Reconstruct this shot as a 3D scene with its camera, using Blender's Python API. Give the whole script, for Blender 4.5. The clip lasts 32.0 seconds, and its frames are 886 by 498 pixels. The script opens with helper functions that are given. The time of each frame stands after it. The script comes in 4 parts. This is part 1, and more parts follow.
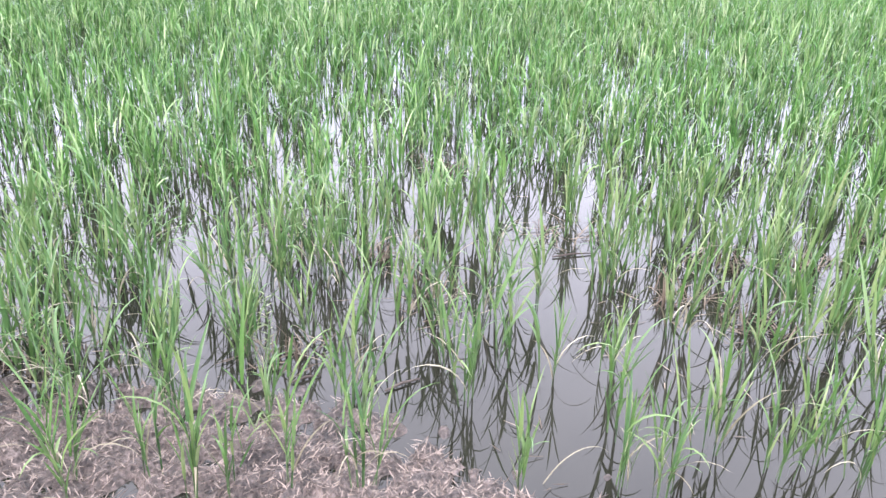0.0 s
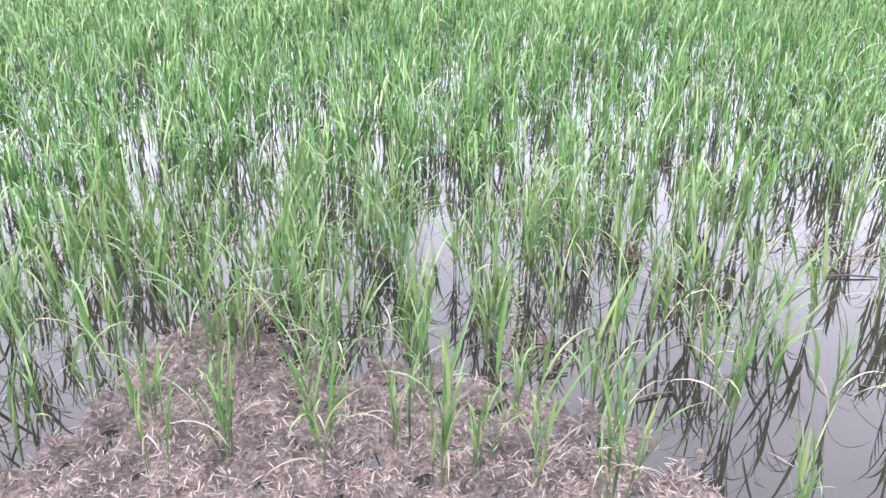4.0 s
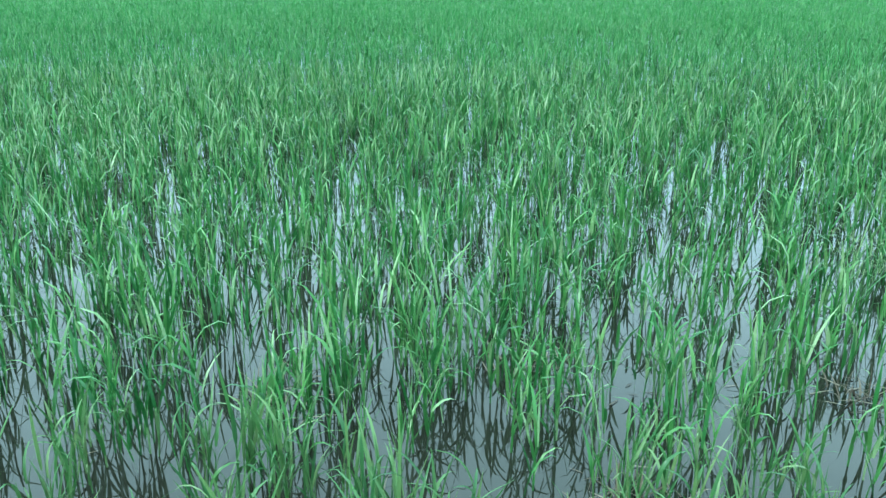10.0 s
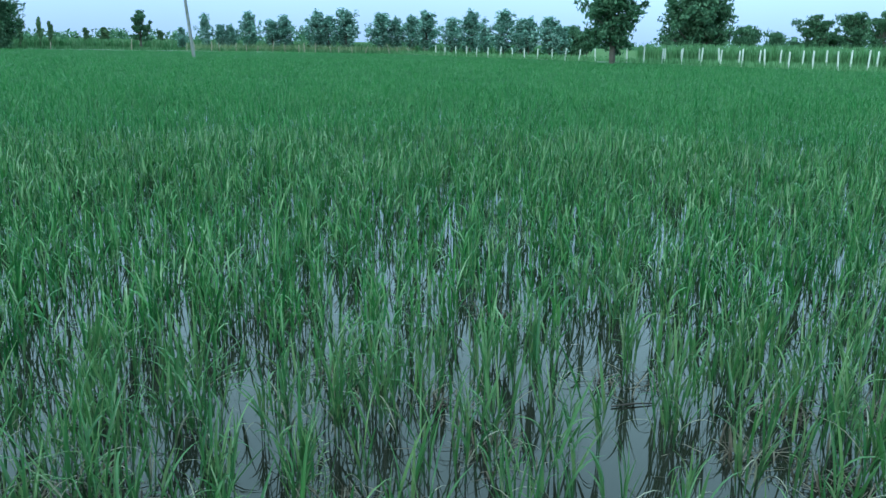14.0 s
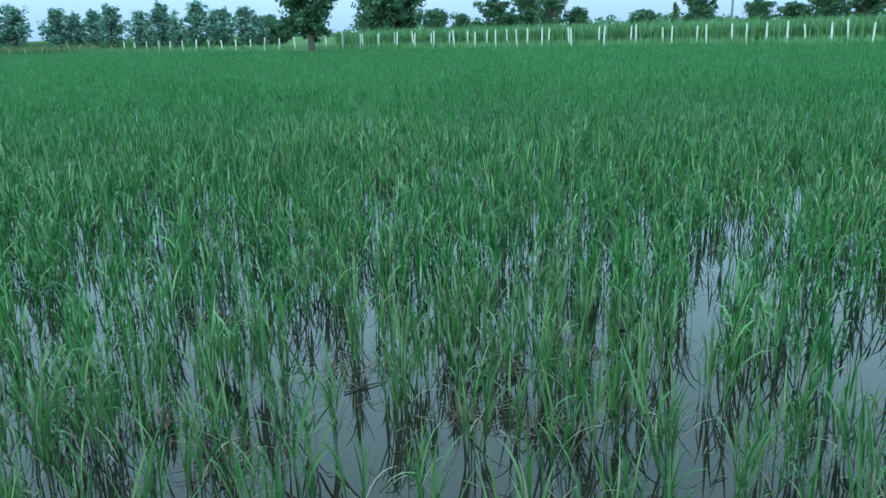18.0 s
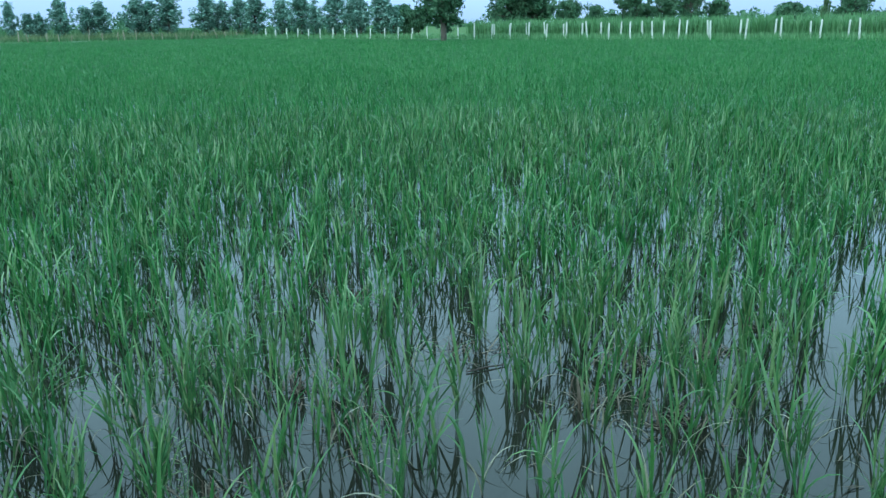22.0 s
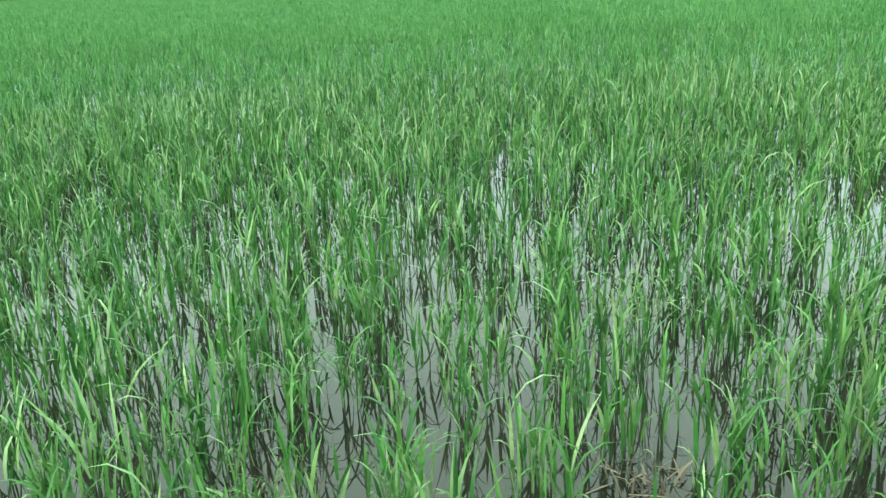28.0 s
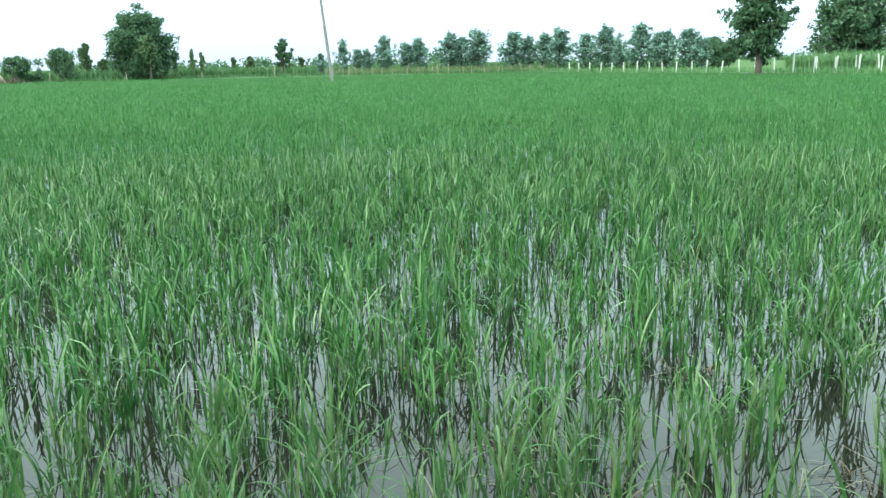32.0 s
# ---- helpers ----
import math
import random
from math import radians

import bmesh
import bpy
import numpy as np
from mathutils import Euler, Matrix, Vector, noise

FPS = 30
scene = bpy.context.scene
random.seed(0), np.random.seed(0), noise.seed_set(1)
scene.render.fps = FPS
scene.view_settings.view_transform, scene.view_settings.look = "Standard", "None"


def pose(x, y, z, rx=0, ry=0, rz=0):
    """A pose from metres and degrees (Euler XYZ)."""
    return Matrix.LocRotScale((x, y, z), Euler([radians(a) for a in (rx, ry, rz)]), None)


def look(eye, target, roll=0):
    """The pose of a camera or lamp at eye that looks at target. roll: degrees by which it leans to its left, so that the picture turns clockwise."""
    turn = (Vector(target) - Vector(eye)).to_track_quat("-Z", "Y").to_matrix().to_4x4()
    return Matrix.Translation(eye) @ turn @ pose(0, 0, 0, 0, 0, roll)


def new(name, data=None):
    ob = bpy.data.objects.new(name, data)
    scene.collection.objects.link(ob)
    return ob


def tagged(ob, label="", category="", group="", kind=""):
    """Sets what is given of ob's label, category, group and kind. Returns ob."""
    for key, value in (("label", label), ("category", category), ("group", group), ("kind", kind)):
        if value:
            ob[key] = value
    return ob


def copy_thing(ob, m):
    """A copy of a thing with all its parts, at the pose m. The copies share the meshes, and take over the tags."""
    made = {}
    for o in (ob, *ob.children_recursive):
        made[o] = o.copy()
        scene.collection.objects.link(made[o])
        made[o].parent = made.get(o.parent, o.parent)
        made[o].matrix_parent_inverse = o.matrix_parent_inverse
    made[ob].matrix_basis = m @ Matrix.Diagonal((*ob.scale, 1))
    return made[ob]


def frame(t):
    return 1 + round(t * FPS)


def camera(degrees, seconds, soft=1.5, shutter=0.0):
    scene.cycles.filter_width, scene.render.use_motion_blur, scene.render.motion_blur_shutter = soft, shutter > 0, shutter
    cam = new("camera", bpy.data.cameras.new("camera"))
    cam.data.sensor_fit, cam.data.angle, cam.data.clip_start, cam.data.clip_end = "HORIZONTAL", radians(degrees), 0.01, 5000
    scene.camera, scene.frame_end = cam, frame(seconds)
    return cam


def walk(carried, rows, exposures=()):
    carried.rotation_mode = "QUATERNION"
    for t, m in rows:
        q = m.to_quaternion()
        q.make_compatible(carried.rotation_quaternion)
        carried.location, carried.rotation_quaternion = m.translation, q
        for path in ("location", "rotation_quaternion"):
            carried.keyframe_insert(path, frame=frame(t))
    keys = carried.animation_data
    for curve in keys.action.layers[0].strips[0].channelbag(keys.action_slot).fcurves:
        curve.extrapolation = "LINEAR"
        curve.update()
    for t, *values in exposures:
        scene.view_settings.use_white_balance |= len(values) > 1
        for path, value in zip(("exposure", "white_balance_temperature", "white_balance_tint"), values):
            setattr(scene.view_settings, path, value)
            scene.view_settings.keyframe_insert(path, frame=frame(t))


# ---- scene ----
cam = camera(56.87, 32.0, soft=1.5)
# seconds, x, y, z, heading (clockwise from +y), tilt down, roll
PATH = [
    (0, 0.092, 0.043, 1.478, 11.58, 24.32, 1.72),
    (0.5, 0.046, 0.017, 1.492, 9.61, 24.33, 1.01),
    (1, 0.028, 0.017, 1.497, 6.68, 24.54, -0.13),
    (1.5, 0.020, 0.018, 1.498, 4.62, 24.55, -0.51),
    (2, 0.018, 0.007, 1.501, 2.47, 24.51, -1.22),
    (2.5, 0.018, 0.003, 1.494, 1.08, 24.49, -0.89),
    (3, -0.003, 0.016, 1.483, -2.66, 24.74, -0.37),
    (3.5, -0.026, 0.059, 1.467, -3.61, 24.99, 0.52),
    (5.5, -0.175, 0.580, 1.264, -10.37, 25.43, -0.59),
    (6, -0.224, 0.710, 1.226, -12.16, 25.44, -1.30),
    (6.5, -0.251, 0.823, 1.197, -12.29, 24.91, -1.29),
    (7, -0.230, 0.938, 1.233, -9.89, 21.37, -0.36),
    (7.5, -0.192, 1.042, 1.323, -7.53, 19.87, 0.31),
    (8, -0.188, 1.169, 1.421, -6.36, 19.62, 0.74),
    (8.5, -0.205, 1.310, 1.447, -6.28, 19.51, 0.48),
    (9, -0.216, 1.443, 1.455, -6.32, 19.43, 0.31),
    (9.5, -0.230, 1.573, 1.457, -6.27, 19.36, 0.35),
    (10, -0.233, 1.621, 1.440, -6.24, 19.36, 0.37),
    (10.5, -0.215, 1.475, 1.484, -6.28, 19.37, 0.46),
    (11, -0.171, 1.119, 1.469, -6.18, 17.40, 0.44),
    (11.5, -0.106, 0.568, 1.473, -6.28, 14.98, 0.21),
    (12, -0.037, -0.050, 1.497, -6.29, 12.86, 0.15),
    (12.5, -0.032, -0.053, 1.500, -5.61, 13.00, 0.28),
    (13, -0.018, -0.016, 1.492, -0.51, 13.62, 1.00),
    (13.5, 0.006, 0.009, 1.486, 4.29, 14.02, 1.04),
    (14, 0.035, 0.034, 1.484, 8.12, 14.14, 0.98),
    (14.5, 0.057, 0.045, 1.485, 10.83, 14.17, 0.94),
    (15, 0.093, 0.049, 1.485, 15.66, 14.26, 1.24),
    (15.5, 0.103, 0.034, 1.473, 17.50, 14.33, 1.13),
    (17.5, 0.101, 0.047, 1.494, 27.13, 15.01, -1.37),
    (18, 0.091, 0.040, 1.491, 27.71, 15.00, -1.53),
    (18.5, 0.081, 0.052, 1.465, 28.16, 15.08, -1.32),
    (19, 0.076, 0.044, 1.465, 27.79, 15.10, -0.86),
    (19.5, 0.072, 0.039, 1.460, 26.56, 15.17, -0.12),
    (20, 0.064, 0.036, 1.463, 24.96, 15.28, -0.00),
    (20.5, 0.057, 0.029, 1.467, 23.44, 15.34, -0.18),
    (21, 0.052, 0.028, 1.464, 21.93, 15.37, -0.20),
    (21.5, 0.049, 0.020, 1.469, 20.74, 15.40, -0.58),
    (22, 0.043, 0.017, 1.469, 18.99, 15.43, -0.87),
    (22.5, 0.046, 0.009, 1.475, 18.17, 15.44, -1.19),
    (23, 0.066, 0.093, 1.469, 17.74, 15.84, -1.33),
    (23.5, 0.135, 0.328, 1.457, 17.10, 16.90, -1.55),
    (24, 0.187, 0.579, 1.472, 15.79, 18.53, -1.96),
    (24.5, 0.211, 0.822, 1.463, 14.24, 19.37, -2.10),
    (26.5, 0.283, 1.743, 1.416, 9.25, 19.27, -2.62),
    (27, 0.284, 2.004, 1.409, 8.13, 19.17, -2.91),
    (27.5, 0.244, 2.305, 1.416, 6.78, 18.92, -3.12),
    (28, 0.216, 2.396, 1.432, 5.62, 18.98, -2.58),
    (28.5, 0.155, 2.329, 1.455, 4.43, 19.00, -2.48),
    (29, 0.081, 2.190, 1.466, 3.54, 18.92, -2.74),
    (29.5, 0.052, 2.055, 1.471, 3.14, 18.20, -2.91),
    (30, 0.040, 1.871, 1.476, 2.76, 17.48, -2.92),
    (30.5, 0.027, 1.623, 1.441, 2.32, 16.05, -2.05),
    (31, -0.009, 1.367, 1.438, 1.59, 14.98, -1.93),
    (31.5, -0.051, 1.075, 1.433, 0.24, 13.96, -1.42),
    (32, -0.077, 0.761, 1.425, -1.28, 12.85, -1.08),
]


def aim(x, y, z, heading, tilt, roll):
    a, b = radians(heading), radians(tilt)
    return look((x, y, z), (x + math.sin(a) * math.cos(b), y + math.cos(a) * math.cos(b), z - math.sin(b)), roll)


EXPOSURES = [
    (0, 1.32, 6400, 32),
    (3, 1.38, 6400, 34),
    (6, 1.40, 6400, 38),
    (7, 1.46, 6420, 40),
    (7.5, 0.80, 6700, 25),
    (8, 0.27, 6945, 26),
    (9, 0.25, 5788, -15),
    (10, 0.65, 5163, -19),
    (10.5, 0.85, 5900, 5),
    (11, 1.04, 6651, 36),
    (12, -0.20, 5517, 6),
    (13, -0.35, 4851, -14),
    (15, -0.37, 4887, -17),
    (19, -0.36, 4840, -16),
    (23, -0.31, 4814, -16),
    (24, -0.27, 4896, -22),
    (27, 0.13, 5178, -39),
    (28, 0.60, 6827, -20),
    (29, 0.75, 6888, 12),
    (30, 0.68, 7083, 10),
    (31, 0.54, 6449, -6),
    (32, 0.36, 6150, -10),
]
walk(cam, [(t, aim(*row)) for t, *row in PATH], EXPOSURES)

# ---- sky and sun: a bright, thinly overcast evening sky ----
SUN_ELEV, SUN_ROT = 27.0, -130.0
world = bpy.data.worlds.new("overcast_sky")
scene.world = world
world.use_nodes = True
wt = world.node_tree
wt.nodes.clear()


def wnode(kind, **kw):
    n = wt.nodes.new(kind)
    for k, v in kw.items():
        n.inputs[k].default_value = v
    return n


sky = wt.nodes.new("ShaderNodeTexSky")
sky.sky_type, sky.sun_disc = "NISHITA", False
sky.sun_elevation, sky.sun_rotation = radians(SUN_ELEV), radians(SUN_ROT)
sky.air_density, sky.dust_density = 1.0, 3.0
coord = wt.nodes.new("ShaderNodeTexCoord")
split = wt.nodes.new("ShaderNodeSeparateXYZ")
wt.links.new(coord.outputs["Generated"], split.inputs[0])
veil = wt.nodes.new("ShaderNodeValToRGB")
el = veil.color_ramp.elements
el[0].position, el[0].color = 0.0, (0.86, 0.91, 1.24, 1)
el[1].position, el[1].color = 0.75, (2.76, 3.08, 3.14, 1)
mid = veil.color_ramp.elements.new(0.13)
mid.color = (1.3, 1.45, 1.84, 1)
mid = veil.color_ramp.elements.new(0.35)
mid.color = (2.32, 2.58, 2.68, 1)
wt.links.new(split.outputs["Z"], veil.inputs[0])
cloud = wt.nodes.new("ShaderNodeTexNoise")
cloud.inputs["Scale"].default_value = 2.2
cloud.inputs["Detail"].default_value = 5
wt.links.new(coord.outputs["Generated"], cloud.inputs["Vector"])
cloudy = wt.nodes.new("ShaderNodeMapRange")
cloudy.inputs["To Min"].default_value, cloudy.inputs["To Max"].default_value = 0.82, 1.18
wt.links.new(cloud.outputs["Fac"], cloudy.inputs["Value"])
scaled = wt.nodes.new("ShaderNodeVectorMath")
scaled.operation = "SCALE"
wt.links.new(veil.outputs["Color"], scaled.inputs[0])
wt.links.new(cloudy.outputs["Result"], scaled.inputs["Scale"])
clear = wnode("ShaderNodeBackground", Strength=0.05)
wt.links.new(sky.outputs["Color"], clear.inputs["Color"])
over = wnode("ShaderNodeBackground", Strength=0.9)
wt.links.new(scaled.outputs[0], over.inputs["Color"])
both = wt.nodes.new("ShaderNodeAddShader")
wt.links.new(clear.outputs[0], both.inputs[0])
wt.links.new(over.outputs[0], both.inputs[1])
out = wt.nodes.new("ShaderNodeOutputWorld")
wt.links.new(both.outputs[0], out.inputs["Surface"])

sun_data = bpy.data.lights.new("sun", "SUN")
sun_data.energy, sun_data.angle, sun_data.color = 1.5, radians(14), (1.0, 0.95, 0.88)
sun = new("sun", sun_data)
sun_way = Vector((math.sin(radians(SUN_ROT)) * math.cos(radians(SUN_ELEV)), math.cos(radians(SUN_ROT)) * math.cos(radians(SUN_ELEV)), math.sin(radians(SUN_ELEV))))
sun.matrix_world = look(sun_way * 50, (0, 0, 0))


# ---- materials ----
def material(name, build):
    m = bpy.data.materials.new(name)
    m.use_nodes = True
    t = m.node_tree
    t.nodes.clear()
    o = t.nodes.new("ShaderNodeOutputMaterial")

    def node(kind, links=(), **kw):
        n = t.nodes.new(kind)
        for k, v in kw.items():
            if k in ("operation", "data_type", "blend_type", "noise_dimensions"):
                if k == "operation":
                    n.operation = v
                elif k == "data_type":
                    n.data_type = v
                elif k == "blend_type":
                    n.blend_type = v
            else:
                n.inputs[k.replace("_", " ")].default_value = v
        for socket, source in links:
            t.links.new(source, n.inputs[socket])
        return n

    t.links.new(build(node), o.inputs["Surface"])
    return m


def ramp(node, source, stops):
    n = node("ShaderNodeValToRGB", [(0, source)])
    e = n.color_ramp.elements
    e[0].position, e[0].color = stops[0][0], (*stops[0][1], 1)
    e[1].position, e[1].color = stops[-1][0], (*stops[-1][1], 1)
    for p, c in stops[1:-1]:
        e.new(p).color = (*c, 1)
    return n.outputs["Color"]


def blade_material(name, stops, through_light=0.35, gloss=0.42, patch_scale=0.35, shine=0.25):
    """Thin leaves: each blade has its own tone, fields of tone vary over metres."""
    def build(node):
        geo = node("ShaderNodeNewGeometry")
        wide = node("ShaderNodeTexNoise", [("Vector", geo.outputs["Position"])], Scale=patch_scale, Detail=3.0)
        fine = node("ShaderNodeTexNoise", [("Vector", geo.outputs["Position"])], Scale=38.0, Detail=2.0)
        info = node("ShaderNodeObjectInfo")
        both_ = node("ShaderNodeMath", [(0, geo.outputs["Random Per Island"]), (1, info.outputs["Random"])], operation="ADD")
        own = node("ShaderNodeMath", [(0, both_.outputs[0])], operation="FRACT")
        calm = node("ShaderNodeMath", [(0, wide.outputs["Fac"])], operation="MULTIPLY_ADD")
        calm.inputs[1].default_value, calm.inputs[2].default_value = 0.55, 0.24
        a = node("ShaderNodeMath", [(0, own.outputs[0]), (1, calm.outputs[0])], operation="ADD")
        b = node("ShaderNodeMath", [(0, fine.outputs["Fac"])], operation="MULTIPLY")
        b.inputs[1].default_value = 0.3
        c = node("ShaderNodeMath", [(0, a.outputs[0]), (1, b.outputs[0])], operation="ADD")
        d = node("ShaderNodeMath", [(0, c.outputs[0])], operation="MULTIPLY")
        d.inputs[1].default_value = 0.5
        col = ramp(node, d.outputs[0], stops)
        p = node("ShaderNodeBsdfPrincipled", [("Base Color", col)], Roughness=gloss)
        p.inputs["Specular IOR Level"].default_value = shine
        tr = node("ShaderNodeBsdfTranslucent", [("Color", col)])
        mix = node("ShaderNodeMixShader", [(1, p.outputs[0]), (2, tr.outputs[0])])
        mix.inputs[0].default_value = through_light
        return mix.outputs[0]
    return material(name, build)


def rough_material(name, stops, scale, bump=0.4, bump_scale=60.0, roughness=0.85, metal=0.0, shine=0.4):
    def build(node):
        geo = node("ShaderNodeNewGeometry")
        info = node("ShaderNodeObjectInfo")
        shift = node("ShaderNodeVectorMath", [(0, geo.outputs["Position"]), (1, info.outputs["Random"])], operation="ADD")
        wide = node("ShaderNodeTexNoise", [("Vector", shift.outputs[0])], Scale=scale, Detail=4.0, Roughness=0.65)
        fine = node("ShaderNodeTexNoise", [("Vector", shift.outputs[0])], Scale=bump_scale, Detail=5.0)
        a = node("ShaderNodeMath", [(0, wide.outputs["Fac"]), (1, fine.outputs["Fac"])], operation="ADD")
        b = node("ShaderNodeMath", [(0, a.outputs[0])], operation="MULTIPLY")
        b.inputs[1].default_value = 0.5
        col = ramp(node, b.outputs[0], stops)
        bm_ = node("ShaderNodeBump", [("Height", fine.outputs["Fac"])], Strength=bump, Distance=0.02)
        p = node("ShaderNodeBsdfPrincipled", [("Base Color", col), ("Normal", bm_.outputs[0])], Roughness=roughness, Metallic=metal)
        p.inputs["Specular IOR Level"].default_value = shine
        return p.outputs[0]
    return material(name, build)


def water_build(node):
    geo = node("ShaderNodeNewGeometry")
    wide = node("ShaderNodeTexNoise", [("Vector", geo.outputs["Position"])], Scale=1.1, Detail=4.0)
    specks = node("ShaderNodeTexNoise", [("Vector", geo.outputs["Position"])], Scale=140.0, Detail=2.0)
    col = ramp(node, wide.outputs["Fac"], [(0.3, (0.0095, 0.0098, 0.0072)), (0.7, (0.017, 0.0168, 0.0125))])
    dust = ramp(node, specks.outputs["Fac"], [(0.6, (0.004, 0.004, 0.004)), (0.85, (0.05, 0.05, 0.05))])
    ripple = node("ShaderNodeTexNoise", [("Vector", geo.outputs["Position"])], Scale=9.0, Detail=2.0)
    bump_ = node("ShaderNodeBump", [("Height", ripple.outputs["Fac"])], Strength=0.012, Distance=0.005)
    p = node("ShaderNodeBsdfPrincipled", [("Base Color", col), ("Normal", bump_.outputs[0]), ("Roughness", dust)], IOR=1.34)
    return p.outputs[0]


M_WATER = material("muddy_water", water_build)
# Pale leaves, plus sky glints and shaded blades put into the tone spread.
M_RICE = blade_material("rice_leaf", [(0.2, (0.010, 0.042, 0.010)), (0.42, (0.031, 0.092, 0.023)), (0.62, (0.063, 0.154, 0.037)), (0.74, (0.108, 0.198, 0.062)), (0.88, (0.27, 0.335, 0.19))], 0.2, 0.28, shine=0.25)
# Near copy of rice_leaf: sky sheen put in as paler, bluer, glossier tones.
M_NEARRICE = blade_material("bank_rice_leaf", [(0.2, (0.024, 0.058, 0.024)), (0.36, (0.0458, 0.105, 0.037)), (0.5, (0.0545, 0.122, 0.03)), (0.64, (0.0872, 0.157, 0.06)), (0.78, (0.12, 0.185, 0.064)), (0.92, (0.218, 0.25, 0.15))], 0.26, 0.27, shine=0.32)
M_STEM = blade_material("rice_sheath", [(0.3, (0.02, 0.05, 0.018)), (0.8, (0.06, 0.11, 0.04))], 0.12)
# Copy of rice_leaf; haze over distance put in as flatter, lighter tones.
M_RICEFAR = blade_material("far_rice_leaf", [(0.2, (0.017, 0.0594, 0.0146)), (0.42, (0.0339, 0.114, 0.026)), (0.62, (0.0594, 0.164, 0.0395)), (0.75, (0.0901, 0.194, 0.0572)), (0.9, (0.17, 0.27, 0.125))], 0.24, 0.38, shine=0.2)
M_DEAD = blade_material("dead_leaf", [(0.3, (0.045, 0.034, 0.024)), (0.6, (0.1, 0.078, 0.056)), (0.9, (0.24, 0.2, 0.15))], 0.2, 0.7)
M_PALE = blade_material("pale_green_leaf", [(0.3, (0.09, 0.13, 0.055)), (0.6, (0.15, 0.2, 0.09)), (0.9, (0.25, 0.29, 0.16))], 0.3, 0.6)
M_DRY = blade_material("withered_leaf", [(0.3, (0.12, 0.11, 0.07)), (0.6, (0.22, 0.2, 0.14)), (0.9, (0.36, 0.34, 0.26))], 0.25, 0.6)
M_STRAW = blade_material("straw", [(0.25, (0.0297, 0.022, 0.0186)), (0.55, (0.0901, 0.072, 0.0608)), (0.92, (0.318, 0.26, 0.216))], 0.1, 0.75)
M_MUD = rough_material("wet_mud", [(0.38, (0.00954, 0.0075, 0.00637)), (0.5, (0.0445, 0.035, 0.0294)), (0.65, (0.143, 0.113, 0.098))], 9.0, 1.0, 70.0, 0.5)
M_VERGE = rough_material("grassy_ground", [(0.3, (0.045, 0.085, 0.028)), (0.5, (0.075, 0.125, 0.042)), (0.7, (0.13, 0.16, 0.07))], 0.5, 0.8, 9.0, 0.95, 0.0, 0.05)
# Darker than the leaves: shade between the blades is put into this colour.
M_CANOPY = rough_material("rice_canopy", [(0.3, (0.02, 0.055, 0.016)), (0.5, (0.031, 0.078, 0.022)), (0.7, (0.047, 0.1, 0.03))], 0.25, 1.0, 7.0, 0.95, 0.0, 0.03)
M_GRASS = blade_material("boundary_grass", [(0.3, (0.035, 0.085, 0.028)), (0.6, (0.07, 0.145, 0.05)), (0.9, (0.17, 0.24, 0.12))], 0.3, 0.6)
M_CANE = blade_material("cane_leaf", [(0.3, (0.062, 0.133, 0.0455)), (0.6, (0.118, 0.218, 0.084)), (0.9, (0.211, 0.32, 0.154))], 0.3, 0.5)
M_TREE = blade_material("tree_leaf", [(0.3, (0.035, 0.075, 0.036)), (0.6, (0.075, 0.14, 0.07)), (0.9, (0.19, 0.28, 0.16))], 0.34, 0.5, 0.6)
# Tones lifted and blued to stand in for haze over the distance.
M_POPLAR = blade_material("poplar_leaf", [(0.3, (0.07, 0.14, 0.1)), (0.6, (0.15, 0.25, 0.19)), (0.9, (0.585, 0.728, 0.649))], 0.45, 0.45, 0.6)
M_PALETREE = blade_material("pale_leaf", [(0.3, (0.05, 0.09, 0.04)), (0.6, (0.1, 0.16, 0.07)), (0.9, (0.18, 0.24, 0.12))], 0.25, 0.5, 0.6)
M_BARK = rough_material("bark", [(0.3, (0.035, 0.03, 0.024)), (0.5, (0.075, 0.064, 0.052)), (0.7, (0.13, 0.11, 0.09))], 3.0, 0.9, 25.0, 0.9)
M_POST = rough_material("whitewashed_post", [(0.3, (0.34, 0.33, 0.3)), (0.5, (0.52, 0.51, 0.47)), (0.7, (0.68, 0.67, 0.62))], 2.0, 0.5, 30.0, 0.85)
M_WOOD = rough_material("weathered_wood", [(0.3, (0.16, 0.13, 0.1)), (0.5, (0.28, 0.23, 0.18)), (0.7, (0.42, 0.36, 0.29))], 3.0, 0.6, 30.0, 0.85)
M_POLE = rough_material("grey_concrete", [(0.3, (0.12, 0.12, 0.115)), (0.5, (0.18, 0.18, 0.175)), (0.7, (0.26, 0.26, 0.25))], 2.0, 0.4, 40.0, 0.85)


# ---- mesh helpers ----
def mesh_from(name, verts, faces_tri=None, faces_quad=None, mat=None, smooth=True):
    """A mesh straight from arrays: triangles and/or quads."""
    me = bpy.data.meshes.new(name)
    nt = 0 if faces_tri is None else len(faces_tri)
    nq = 0 if faces_quad is None else len(faces_quad)
    idx = np.concatenate([np.asarray(f, np.int32).ravel() for f in (faces_quad, faces_tri) if f is not None and len(f)])
    me.vertices.add(len(verts))
    me.vertices.foreach_set("co", np.asarray(verts, np.float32).ravel())
    me.loops.add(len(idx))
    me.loops.foreach_set("vertex_index", idx)
    me.polygons.add(nt + nq)
    totals = np.r_[np.full(nq, 4), np.full(nt, 3)].astype(np.int32)
    me.polygons.foreach_set("loop_start", np.r_[0, np.cumsum(totals)[:-1]].astype(np.int32))
    me.polygons.foreach_set("use_smooth", np.full(nt + nq, smooth))
    me.update(calc_edges=True)
    if mat:
        me.materials.append(mat)
    return me


